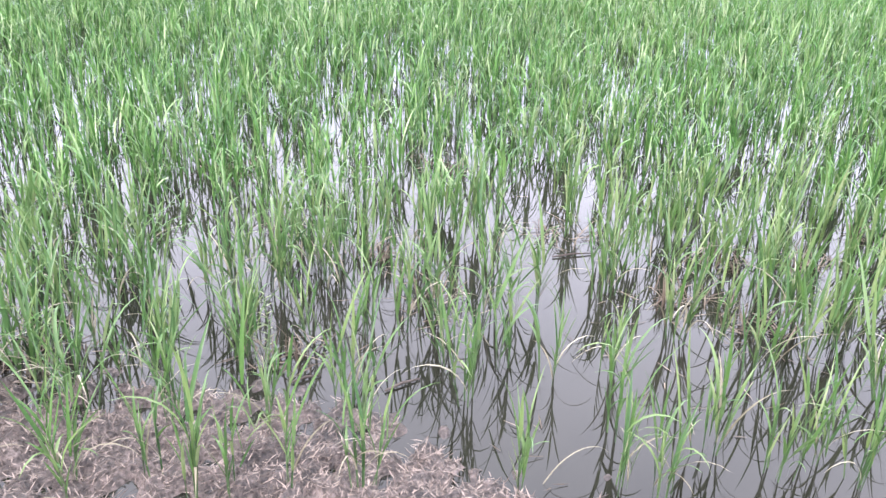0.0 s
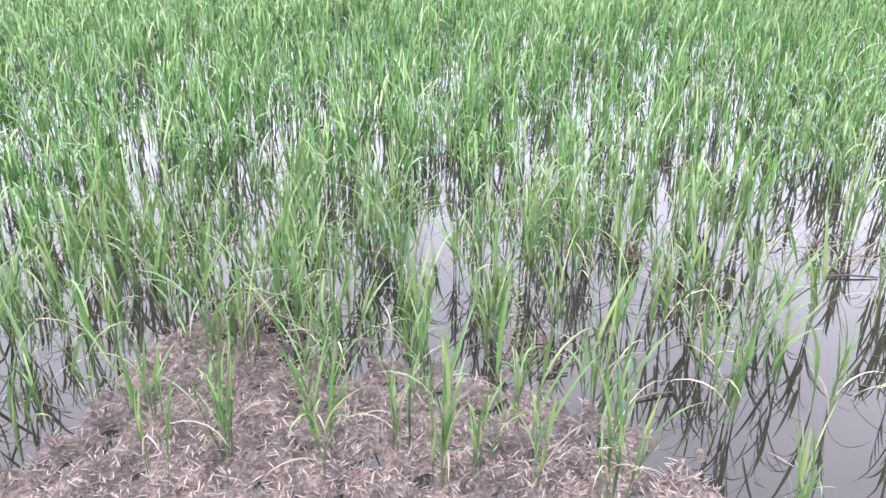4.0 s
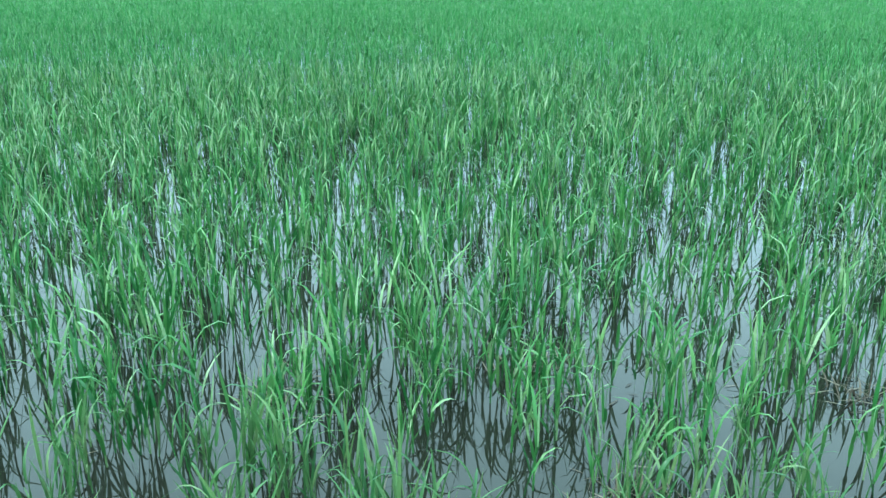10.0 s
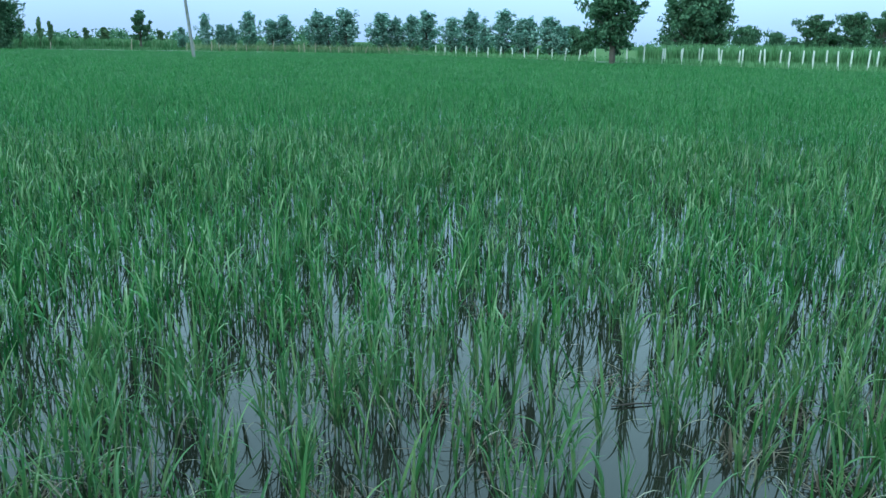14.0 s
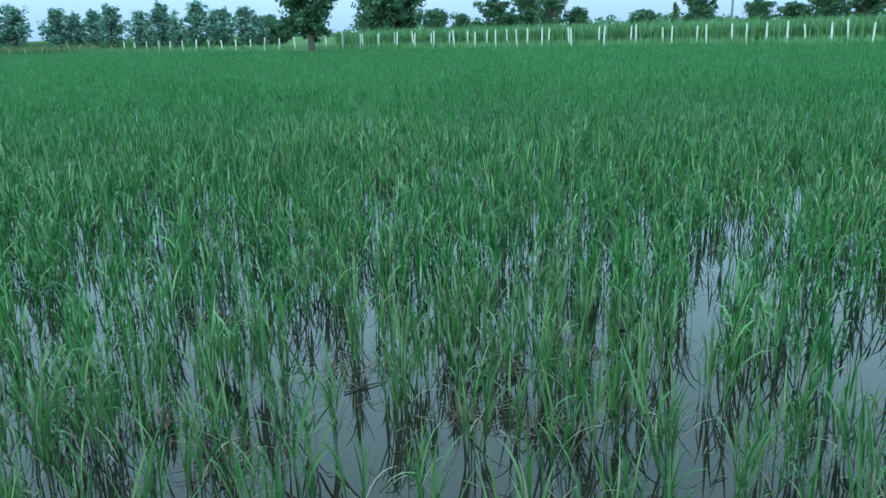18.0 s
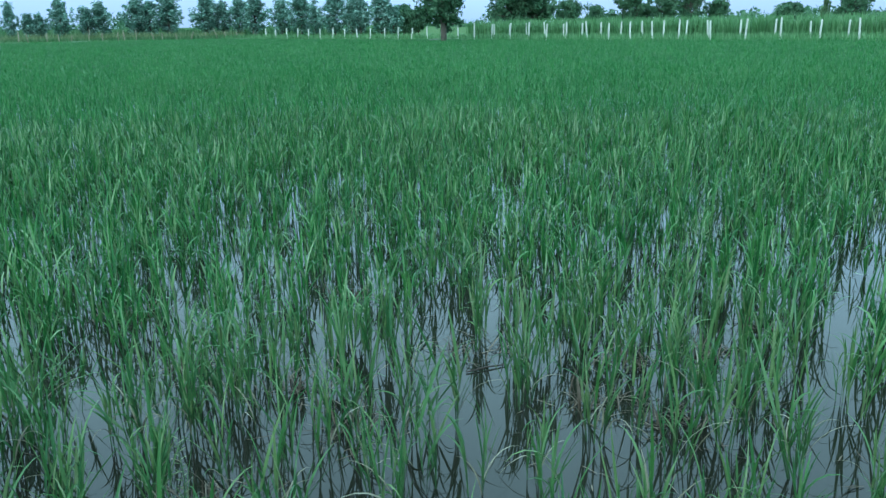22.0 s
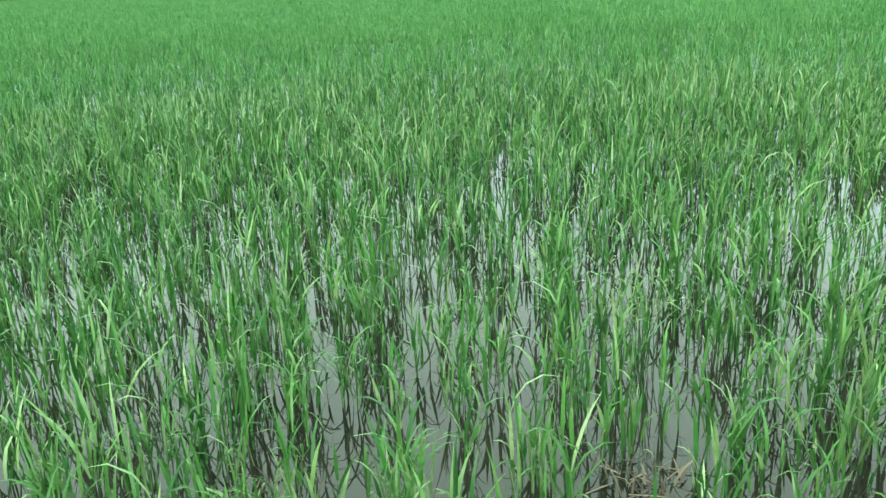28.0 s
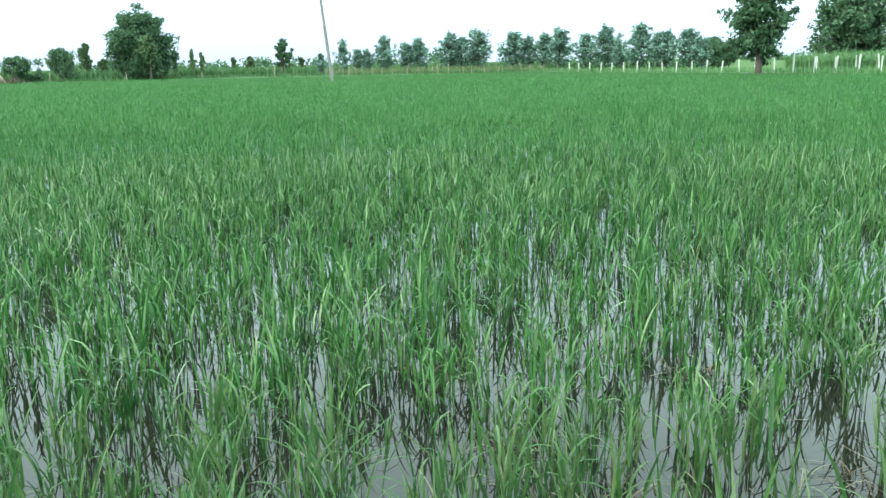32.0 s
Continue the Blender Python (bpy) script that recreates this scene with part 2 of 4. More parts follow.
def part(name, bm, mat, parent, label=""):
    """Links a bmesh, or a mesh, as ONE object under a thing or a part."""
    if isinstance(bm, bmesh.types.BMesh):
        me = bpy.data.meshes.new(name)
        bm.to_mesh(me)
        bm.free()
        me.materials.append(mat)
    else:
        me = bm
    ob = new(name, me)
    ob.parent = parent
    if label:
        ob["label"] = label
    return ob


def thing(name, label, category, at=(0, 0, 0), group="", rz=0.0, kind=""):
    e = new(name)
    e.empty_display_size = 0.1
    e.matrix_basis = pose(*at, 0, 0, rz)
    return tagged(e, label, category, group, kind)


def tube(points, radii, sides=7):
    """A tapered tube along points: vertices and quads as arrays, with a cap at the end."""
    points = [Vector(p) for p in points]
    verts, quads = [], []
    for i, (p, r) in enumerate(zip(points, radii)):
        d = (points[min(i + 1, len(points) - 1)] - points[max(i - 1, 0)]).normalized()
        side = d.cross(Vector((0.3, 0.9, 0.1))).normalized()
        up = d.cross(side)
        for k in range(sides):
            a = 2 * math.pi * k / sides
            verts.append(p + (side * math.cos(a) + up * math.sin(a)) * r)
    for i in range(len(points) - 1):
        for k in range(sides):
            j = (k + 1) % sides
            quads.append((i * sides + k, i * sides + j, (i + 1) * sides + j, (i + 1) * sides + k))
    last = (len(points) - 1) * sides
    for k in range(1, sides - 2, 2):
        quads.append((last, last + k, last + k + 1, last + k + 2))
    return np.array([tuple(v) for v in verts]), np.array(quads)


def blades(rng, base, heading, length, lean, bend, width, segs=4, twist=0.0):
    """Grass blades as arrays: strips that start along lean (radians from upright) and bend over to their pointed tips."""
    n = len(base)
    s = np.linspace(0, 1, segs + 1)
    ang = lean[:, None] + bend[:, None] * s[None] ** 1.6
    step = length[:, None] / segs
    mid = (ang[:, :-1] + ang[:, 1:]) / 2
    out = np.concatenate([np.zeros((n, 1)), np.cumsum(np.sin(mid) * step, 1)], 1)
    up = np.concatenate([np.zeros((n, 1)), np.cumsum(np.cos(mid) * step, 1)], 1)
    ch, sh = np.cos(heading)[:, None], np.sin(heading)[:, None]
    w = width[:, None] / 2 * (np.array([0.55, *np.clip(1.15 - s[1:] ** 2.2 * 1.1, 0.02, 1)]))[None]
    tw = heading[:, None] + np.pi / 2 + twist * (rng.random((n, 1)) - 0.5) * (0.4 + s[None])
    cx, cy = np.cos(tw) * w, np.sin(tw) * w
    mid_x, mid_y = base[:, :1] + out * ch, base[:, 1:2] + out * sh
    z = base[:, 2:3] + up
    left = np.stack([mid_x - cx, mid_y - cy, z], -1)
    right = np.stack([mid_x + cx, mid_y + cy, z], -1)
    m = 2 * segs + 1
    verts = np.empty((n, m, 3))
    verts[:, 0:2 * segs:2], verts[:, 1:2 * segs:2] = left[:, :-1], right[:, :-1]
    verts[:, -1] = np.stack([mid_x[:, -1], mid_y[:, -1], z[:, -1]], -1)
    k = np.arange(n)[:, None, None] * m
    q = np.array([[2 * i, 2 * i + 1, 2 * i + 3, 2 * i + 2] for i in range(segs - 1)]).reshape(-1, 4)
    quads = (k + q[None]).reshape(-1, 4)
    tris = (k + np.array([[2 * segs - 2, 2 * segs - 1, 2 * segs]])[None]).reshape(-1, 3)
    return verts.reshape(-1, 3), tris, quads


def folded_blades(rng, base, heading, length, lean, bend, width, segs=6, twist=0.0, fold=0.22):
    """Blades with a midrib: each half is tilted up from the middle line."""
    v, t, q = blades(rng, base, heading, length, lean, bend, width, segs, twist)
    n, m = len(base), 2 * segs + 1
    v = v.reshape(n, m, 3)
    left, right, tip = v[:, 0:2 * segs:2], v[:, 1:2 * segs:2], v[:, -1:]
    mid = (left + right) / 2
    run = np.concatenate([mid[:, 1:], tip], 1) - mid
    down = np.cross(run, right - left)
    down /= np.linalg.norm(down, axis=-1, keepdims=True) + 1e-9
    down *= np.where(down[..., 2:] > 0, -1.0, 1.0)
    mid = mid + down * np.linalg.norm(right - left, axis=-1, keepdims=True) * fold
    verts = np.concatenate([np.stack([left, mid, right], 2).reshape(n, 3 * segs, 3), tip], 1)
    k = np.arange(n)[:, None, None] * (3 * segs + 1)
    qs = [[3 * i + a, 3 * i + a + 1, 3 * i + a + 4, 3 * i + a + 3] for i in range(segs - 1) for a in (0, 1)]
    e = 3 * (segs - 1)
    ts = [[e, e + 1, e + 3], [e + 1, e + 2, e + 3]]
    return verts.reshape(-1, 3), (k + np.array(ts)[None]).reshape(-1, 3), (k + np.array(qs)[None]).reshape(-1, 4)


def merge(parts_):
    v, t, q, off = [], [], [], 0
    for verts, tris, quads in parts_:
        v.append(verts)
        if tris is not None and len(tris):
            t.append(tris + off)
        if quads is not None and len(quads):
            q.append(quads + off)
        off += len(verts)
    return np.concatenate(v), (np.concatenate(t) if t else np.zeros((0, 3), int)), (np.concatenate(q) if q else np.zeros((0, 4), int))


def blade_mesh(name, parts_, mat):
    v, t, q = merge(parts_)
    return mesh_from(name, v, t, q, mat)


# ---- the field: ground sheet, water, mud bank ----
FENCE_A, FENCE_B = np.array([9.2, 99.0]), np.array([35.7, 49.4])
FENCE_DIR = (FENCE_B - FENCE_A) / np.linalg.norm(FENCE_B - FENCE_A)
FENCE_OUT = np.array([-FENCE_DIR[1], FENCE_DIR[0]])
FAR_A = np.array([-75.0, 84.0])


def field_depth(x, y):
    """How far inside the paddy a place lies, in metres; negative outside."""
    right = -((x - FENCE_A[0]) * FENCE_OUT[0] + (y - FENCE_A[1]) * FENCE_OUT[1]) - 1.2
    d = (FENCE_A - FAR_A) / np.linalg.norm(FENCE_A - FAR_A)
    far = -(-(x - FAR_A[0]) * d[1] + (y - FAR_A[1]) * d[0]) + 1.0
    return np.minimum(np.minimum(right, far), np.minimum(x + 75.0, y - 0.55))


def bank_height(x, y):
    """The low mud bank at the edge of the water, by the path."""
    edge = 2.32 + 0.24 * np.exp(-((x + 0.95) / 0.3) ** 2) - 0.64 * np.clip(x / 0.72, 0, 1.2) - 1.3 * np.clip((-1.12 - x) / 0.3, 0, 1) - 0.6 * np.clip((x - 0.95) / 0.5, 0, 1)
    wob = 0.045 * np.sin(9.1 * x + 2.3 * y) + 0.04 * np.sin(23.0 * x - 16.0 * y + 1.0) + 0.04 * np.sin(37 * x + 29 * y) + 0.03 * np.sin(61 * x - 47 * y)
    return np.clip((edge + wob - y) * 0.16 - 0.004, -0.1, 0.024)


def ground_height(x, y):
    inside = np.clip(field_depth(x, y) / 0.8, 0, 1)
    soil = np.maximum(bank_height(x, y), -0.1)
    soil = soil + (0.016 * np.sin(23 * x + 9 * y) * np.sin(27 * y - 12 * x + 1.3) + 0.012 * np.sin(9.3 * x - 14 * y) * np.sin(17 * x + 6.1 * y) + 0.015 * np.sin(41 * x - 17 * y + 0.5) * np.sin(35 * y + 19 * x) - 0.005 + 0.006 * np.sin(57 * x + 31 * y) * np.sin(49 * y - 38 * x) + 0.005 * np.sin(91 * x - 70 * y)) * (np.hypot(x, y) < 12)
    path = np.clip((1.45 - y) / 0.9, 0, 1) * 0.16
    verge = 0.14 + 0.03 * np.sin(0.7 * x) * np.sin(0.6 * y)
    return np.where(y < 1.45, np.maximum(soil, -0.1) * inside + path + (1 - inside) * 0.1, soil * inside + verge * (1 - inside))


def lines(lo, fine_lo, fine_hi, hi, fine, grow=1.35):
    mid = list(np.arange(fine_lo, fine_hi, fine))
    s, a = fine, mid[-1]
    while a < hi:
        s = min(s * grow, 250)
        a += s
        mid.append(a)
    s, a = fine, mid[0]
    while a > lo:
        s = min(s * grow, 250)
        a -= s
        mid.insert(0, a)
    return np.array(mid)


def grid_mesh(name, xs, ys, z, mat, keep=None, smooth=True):
    X, Y = np.meshgrid(xs, ys)
    v = np.stack([X, Y, z(X, Y)], -1).reshape(-1, 3)
    i = np.arange(len(ys) - 1)[:, None] * len(xs) + np.arange(len(xs) - 1)[None]
    q = np.stack([i, i + 1, i + 1 + len(xs), i + len(xs)], -1)
    if keep is not None:
        cx, cy = (X[:-1, :-1] + X[1:, 1:]) / 2, (Y[:-1, :-1] + Y[1:, 1:]) / 2
        q = q[keep(cx, cy)]
    return mesh_from(name, v, None, q.reshape(-1, 4), mat, smooth)


gx, gy = lines(-1800, -1.7, 1.6, 1800, 0.02, 1.12), lines(-1500, 1.1, 2.8, 1800, 0.02, 1.12)
ground = new("ground", grid_mesh("ground", gx, gy, ground_height, M_MUD))
ground.data.materials.append(M_VERGE)
gX, gY = np.meshgrid(gx, gy)
cX, cY = (gX[:-1, :-1] + gX[1:, 1:]) / 2, (gY[:-1, :-1] + gY[1:, 1:]) / 2
ground.data.polygons.foreach_set("material_index", (field_depth(cX, cY) < 0.3).astype(np.int32).ravel())
tagged(ground, "wet brown mud bank and grassy farmland round the paddy", "ground", kind="structure")

wx, wy = np.linspace(-78, 90, 40), np.linspace(0.5, 106, 40)
water = new("water", grid_mesh("water", wx, wy, lambda x, y: 0 * x, M_WATER, lambda x, y: field_depth(x, y) > -3.5))
tagged(water, "still muddy water of a flooded paddy reflecting the sky", "water", kind="structure")

# ---- rice ----
rng = np.random.default_rng(7)
# openings of bare water: x, y, half width across and half length along the line of sight
OPENINGS = [
    (-0.32, 3.5, 0.085, 0.5), (1.3, 3.6, 0.095, 0.55), (1.75, 4.1, 0.045, 0.8), (1.15, 2.95, 0.2, 0.4), (-0.5, 2.52, 0.08, 0.26),
    (0.74, 2.8, 0.1, 0.36), (0.56, 2.2, 0.2, 0.32), (1.24, 1.9, 0.19, 0.38), (0.93, 2.18, 0.13, 0.45), (-1.66, 3.55, 0.08, 0.62),
    (3.53, 3.88, 0.06, 0.88), (3.0, 2.78, 0.06, 0.65), (0.67, 3.67, 0.045, 0.62), (4.0, 3.53, 0.065, 1.2), (1.8, 3.58, 0.04, 0.45),
    (3.48, 3.35, 0.035, 1.1), (3.1, 2.02, 0.09, 0.46), (0.14, 4.1, 0.04, 0.4), (2.2, 2.3, 0.12, 0.3), (2.5, 2.0, 0.1, 0.3),
]
# narrower slits of water further out
SLITS = [
    (-1.38, 4.65, 0.05, 0.85), (1.37, 5.6, 0.05, 0.55), (-0.45, 5.35, 0.045, 0.65), (6.4, 5.1, 0.05, 1.15), (2.87, 6.25, 0.045, 0.45),
    (2.5, 5.97, 0.035, 0.42), (1.11, 7.4, 0.045, 1.1), (0.82, 5.35, 0.035, 0.52), (-0.56, 7.15, 0.03, 0.57), (-0.03, 5.9, 0.03, 0.42),
    (1.38, 6.65, 0.03, 0.52), (0.97, 6.2, 0.045, 0.48), (2.95, 10.9, 0.05, 0.75), (1.75, 8.6, 0.035, 0.55), (2.1, 9.3, 0.03, 0.65),
    (-1.6, 7.65, 0.04, 0.58), (-0.21, 6.9, 0.03, 0.32), (1.0, 6.9, 0.04, 0.25), (-2.6, 5.6, 0.04, 0.6), (4.6, 6.2, 0.04, 0.7),
]


def scatter(spacing, r0, r1, a0=-47.0, a1=61.0):
    """Uneven rows of hills between two distances from the path, inside the paddy."""
    r = r1 * 1.1 + 1
    n = int(2 * r / spacing)
    i, j = np.meshgrid(np.arange(n), np.arange(int(r / spacing)))
    x = -r + (i + 0.5 * (j % 2)) * spacing
    y = 1.0 + j * spacing
    x, y = x.ravel() + rng.normal(0, 0.3 * spacing, x.size), y.ravel() + rng.normal(0, 0.3 * spacing, x.size)
    d, a = np.hypot(x, y), np.degrees(np.arctan2(x, y))
    d = d * (1 + 0.18 * (rng.random(d.size) - 0.5) * (d > 4))
    keep = (d > r0) & (d <= r1) & (field_depth(x, y) > 0.5)
    if a0 is not None:
        keep &= (a > a0) & (a < a1)
    return x[keep], y[keep]


def thin_out(x, y):
    """Drops hills in the openings, on most of the mud bank, and in loose patches."""
    keep = np.ones(len(x), bool)
    d = np.hypot(x, y)
    for cx, cy, rx, ry in OPENINGS + SLITS:
        far = math.hypot(cx, cy)
        ux, uy = cx / far, cy / far
        along, across = (x - cx) * ux + (y - cy) * uy, (x - cx) * uy - (y - cy) * ux
        keep &= (np.abs(across / (rx + 0.025)) ** 3 + np.abs((along - 0.12 * ry) / (0.8 * ry)) ** 3 > 1) | (rng.random(len(x)) < 0.08)
    loose = np.sin(3.1 * x + 1.7 * y) * np.sin(2.3 * y - 1.9 * x + 0.7) + 0.6 * np.sin(7.3 * x - 2.0 * y)
    near = np.clip((3.2 - d) / 1.6, 0, 1) * np.clip((x + 0.5) / 0.4, 0, 1) * np.clip((1.75 - x) / 0.4, 0, 1)
    chance = 0.86 + 0.06 * np.clip((-0.2 - x) / 0.4, 0, 1) * np.clip((d - 2.4) / 0.6, 0, 1) + 0.14 * np.clip((d - 5.0) / 4.5, 0, 1) - 0.16 * near + 0.16 * loose * np.clip((9.0 - d) / 4.0, 0.25, 1)
    chance = chance - 0.45 * np.clip((x - 0.35) / 0.2, 0, 1) * np.clip((1.9 - x) / 0.3, 0, 1) * np.clip((2.5 - y) / 0.4, 0, 1)
    chance = np.where(bank_height(x, y) > 0.0, np.where(x > 0.55, 0.22, 0.8), chance)
    return keep & (rng.random(len(x)) < chance)


def tiller_leaves(rng, x, y, z, tilt_h, tilt, size, leaves, segs, wide, stem=True, make=blades, droop=1.0):
    """Blades for many tillers at once: a stem and its leaves."""
    n = len(x)
    out = []
    base = np.stack([x, y, z], -1)
    if stem:
        out.append(blades(rng, base, tilt_h, 0.22 * size, tilt, 0 * tilt, np.full(n, 0.0078 * wide), 2))
    for k in range(leaves):
        h = (0.075 + 0.14 * k / max(leaves - 1, 1)) * size
        b = base + np.stack([np.sin(tilt) * np.cos(tilt_h) * h, np.sin(tilt) * np.sin(tilt_h) * h, np.cos(tilt) * h], -1)
        head = tilt_h + rng.normal(0, 1.0, n) + (np.pi * (k % 2))
        lean = np.abs(rng.normal(0.13, 0.15, n)) + 0.4 * tilt
        bend = np.where(rng.random(n) < 0.45, rng.uniform(0.7, 2.5, n), np.abs(rng.normal(0.22, 0.2, n))) * droop
        length = rng.uniform(0.1, 0.25, n) * size * (0.8 + 0.25 * k / max(leaves - 1, 1))
        out.append(make(rng, b, head, length, lean, bend, rng.uniform(0.0062, 0.0128, n) * wide, segs, 1.6))
    return out


def rice_zone(name, spacing, r0, r1, tillers, leaves, segs, wide, spread, label, mask=None):
    x, y = scatter(spacing, r0, r1, *((-84.0, 84.0) if r0 < 9 else (-47.0, 61.0)))
    if r0 < 9:
        a = np.degrees(np.arctan2(x, y))
        inside = (np.hypot(x, y) < 5) | ((a > -50) & (a < 64))
        x, y = x[inside], y[inside]
    keep = thin_out(x, y) if r0 < 9 else rng.random(len(x)) < 0.95 + 0.12 * np.sin(1.9 * x + 0.8 * y) * np.sin(1.4 * y - 1.1 * x)
    if mask is not None:
        keep &= ~mask(x, y)
    x, y = x[keep], y[keep]
    hill = rng.uniform(0.82, 1.15, len(x)) * (1 + 0.1 * np.sin(1.3 * x + 0.4) * np.sin(1.1 * y))
    thick = 1 + 0.4 * np.clip((np.hypot(x, y) - 7.0) / 4.0, 0, 1) * (r0 < 9)
    count = rng.poisson((tillers - 1) * thick) + 1
    x, y, hill = np.repeat(x, count), np.repeat(y, count), np.repeat(hill, count)
    x = x + rng.normal(0, spread, len(x))
    y = y + rng.normal(0, spread, len(y))
    head, tilt = rng.uniform(0, 2 * np.pi, len(x)), np.abs(rng.normal(0.07, 0.1, len(x)))
    z = np.where(bank_height(x, y) > 0, bank_height(x, y), -0.02) - 0.005
    ob = new(name, blade_mesh(name, tiller_leaves(rng, x, y, z, head, tilt, hill * rng.uniform(0.85, 1.1, len(x)), leaves, segs, wide, r0 < 22, blades, 1.0 if r0 < 9 else 1.5), M_RICE if r0 < 9 else M_RICEFAR))
    return tagged(ob, label, "rice", kind="stuff")


# the hills by the path, one by one
def by_the_path(x, y):
    return (x > -1.7) & (x < 2.6) & (y < 3.6)


hx, hy = scatter(0.165, 0.9, 4.6)
# hills on and round the mud bank, and those standing in the open water beside it
BANK_HILLS = [
    (-0.52, 2.23), (-0.50, 1.90), (-0.27, 1.86), (-0.09, 1.79), (-0.32, 2.29), (-0.26, 2.07), (-0.08, 2.39), (-0.01, 2.07), (0.02, 1.96),
    (0.05, 1.77), (0.16, 2.49), (0.25, 2.10), (0.26, 1.92), (0.24, 1.73), (0.35, 2.53), (-1.28, 1.88), (-1.18, 1.97), (-1.01, 1.93),
    (-0.97, 2.26), (-0.82, 2.20), (-0.88, 1.69), (-0.74, 1.82), (-0.57, 2.13), (-0.48, 1.76), (-0.18, 1.74), (-0.71, 2.35), (-1.24, 1.67),
    (-1.18, 2.18), (-1.46, 2.37), (-0.57, 2.59), (-1.55, 2.22),
]
WATER_HILLS = [
    (0.48, 2.55), (0.61, 2.11), (0.75, 2.28), (0.60, 2.32), (0.89, 2.19), (1.10, 2.21), (0.98, 1.88), (0.91, 1.66), (1.42, 2.37),
    (1.22, 1.75), (1.57, 2.09), (0.65, 1.67), (1.02, 1.60), (1.37, 1.63), (1.50, 1.65), (1.57, 1.55), (1.98, 2.23), (1.80, 2.13),
    (1.90, 1.91), (1.26, 2.68), (1.00, 2.65), (0.81, 2.61), (0.62, 2.63), (1.56, 2.33), (1.93, 2.45), (2.22, 2.41),
    (1.46, 3.86), (1.60, 3.98), (1.57, 4.26), (1.72, 4.42), (1.93, 4.30), (1.88, 4.05), (2.04, 4.62), (1.40, 4.10), (1.80, 4.72), (1.70, 3.72),
]
hk = thin_out(hx, hy) & by_the_path(hx, hy) & ((hx < -1.35) | (hx > 1.8) | (hy > np.where(hx < 0.0, 2.3, 2.7)))
own = np.array(BANK_HILLS + WATER_HILLS)
hx, hy = np.r_[hx[hk], own[:, 0]], np.r_[hy[hk], own[:, 1]]


def lone_tiller(seed, with_leaves):
    r1 = np.random.default_rng(seed)
    one = np.array([0.0])
    set_ = tiller_leaves(r1, one, one, one, np.array([r1.uniform(0, 6.28)]), np.array([0.03]), np.array([1.0]), 4, 6, 0.86, True, folded_blades)
    if with_leaves:
        return blade_mesh("tiller", set_, M_NEARRICE), []
    leaves = [blade_mesh("leaf", [b], M_NEARRICE) for b in set_[1:]]
    if seed % 3 == 0:
        droop = folded_blades(r1, np.array([[0, 0, 0.06]]), np.array([r1.uniform(0, 6.28)]), np.array([r1.uniform(0.2, 0.3)]), np.array([0.3]), np.array([r1.uniform(1.4, 2.4)]), np.array([0.006]), 7, 0.8)
        leaves.append(blade_mesh("withered_leaf", [droop], M_DRY))
    return blade_mesh("tiller", set_[:1], M_STEM), leaves


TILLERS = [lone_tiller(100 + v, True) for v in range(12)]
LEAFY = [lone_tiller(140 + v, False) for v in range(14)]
rp = random.Random(11)
near_first = sorted(zip(hx, hy), key=lambda p: math.hypot(p[0] - 0.2, p[1] - 1.0))[:300]
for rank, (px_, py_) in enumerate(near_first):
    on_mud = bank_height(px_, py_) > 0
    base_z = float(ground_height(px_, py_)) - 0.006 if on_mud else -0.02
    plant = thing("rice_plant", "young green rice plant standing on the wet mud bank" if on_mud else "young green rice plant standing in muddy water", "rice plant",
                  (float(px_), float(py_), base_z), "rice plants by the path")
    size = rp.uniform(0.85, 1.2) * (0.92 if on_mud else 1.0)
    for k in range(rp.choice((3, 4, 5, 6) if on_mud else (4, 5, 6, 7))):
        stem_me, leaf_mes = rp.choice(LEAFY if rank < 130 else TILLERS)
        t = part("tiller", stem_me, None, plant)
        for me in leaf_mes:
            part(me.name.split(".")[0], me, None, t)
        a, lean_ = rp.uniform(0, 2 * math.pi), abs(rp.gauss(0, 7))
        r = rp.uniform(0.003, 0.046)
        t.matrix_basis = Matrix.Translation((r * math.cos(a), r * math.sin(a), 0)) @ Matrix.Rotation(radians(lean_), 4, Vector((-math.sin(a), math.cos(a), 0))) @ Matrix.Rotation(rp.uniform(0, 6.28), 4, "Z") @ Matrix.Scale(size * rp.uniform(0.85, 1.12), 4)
taken = {(round(float(a), 4), round(float(b), 4)) for a, b in near_first}
rest = [(a, b) for a, b in zip(hx, hy) if (round(float(a), 4), round(float(b), 4)) not in taken]
if rest:
    ra, rb = np.array(rest).T
    ra, rb = np.repeat(ra, 4) + rng.normal(0, 0.03, 4 * len(ra)), np.repeat(rb, 4) + rng.normal(0, 0.03, 4 * len(rb))
    ob = new("rice_fringe", blade_mesh("rice_fringe", tiller_leaves(rng, ra, rb, np.full(len(ra), -0.02), rng.uniform(0, 6.28, len(ra)), np.abs(rng.normal(0.07, 0.1, len(ra))), rng.uniform(0.8, 1.15, len(ra)), 4, 4, 1.0), M_RICE))
    tagged(ob, "green rice in shallow water beyond the nearest plants", "rice", kind="stuff")

rice_zone("rice_near", 0.165, 0.9, 12.0, 4.2, 4, 4, 1.06, 0.042, "dense green rice standing in shallow water", by_the_path)
rice_zone("rice_middle", 0.2, 12.0, 25.0, 5.0, 3, 2, 1.05, 0.06, "dense green rice further out in the paddy")
rice_zone("rice_far", 0.34, 22.0, 60.0, 3.8, 3, 2, 1.5, 0.13, "green rice spreading towards the field edge")
rice_zone("rice_edge", 0.5, 60.0, 112.0, 5.0, 3, 1, 1.7, 0.25, "green rice along the far field edge")


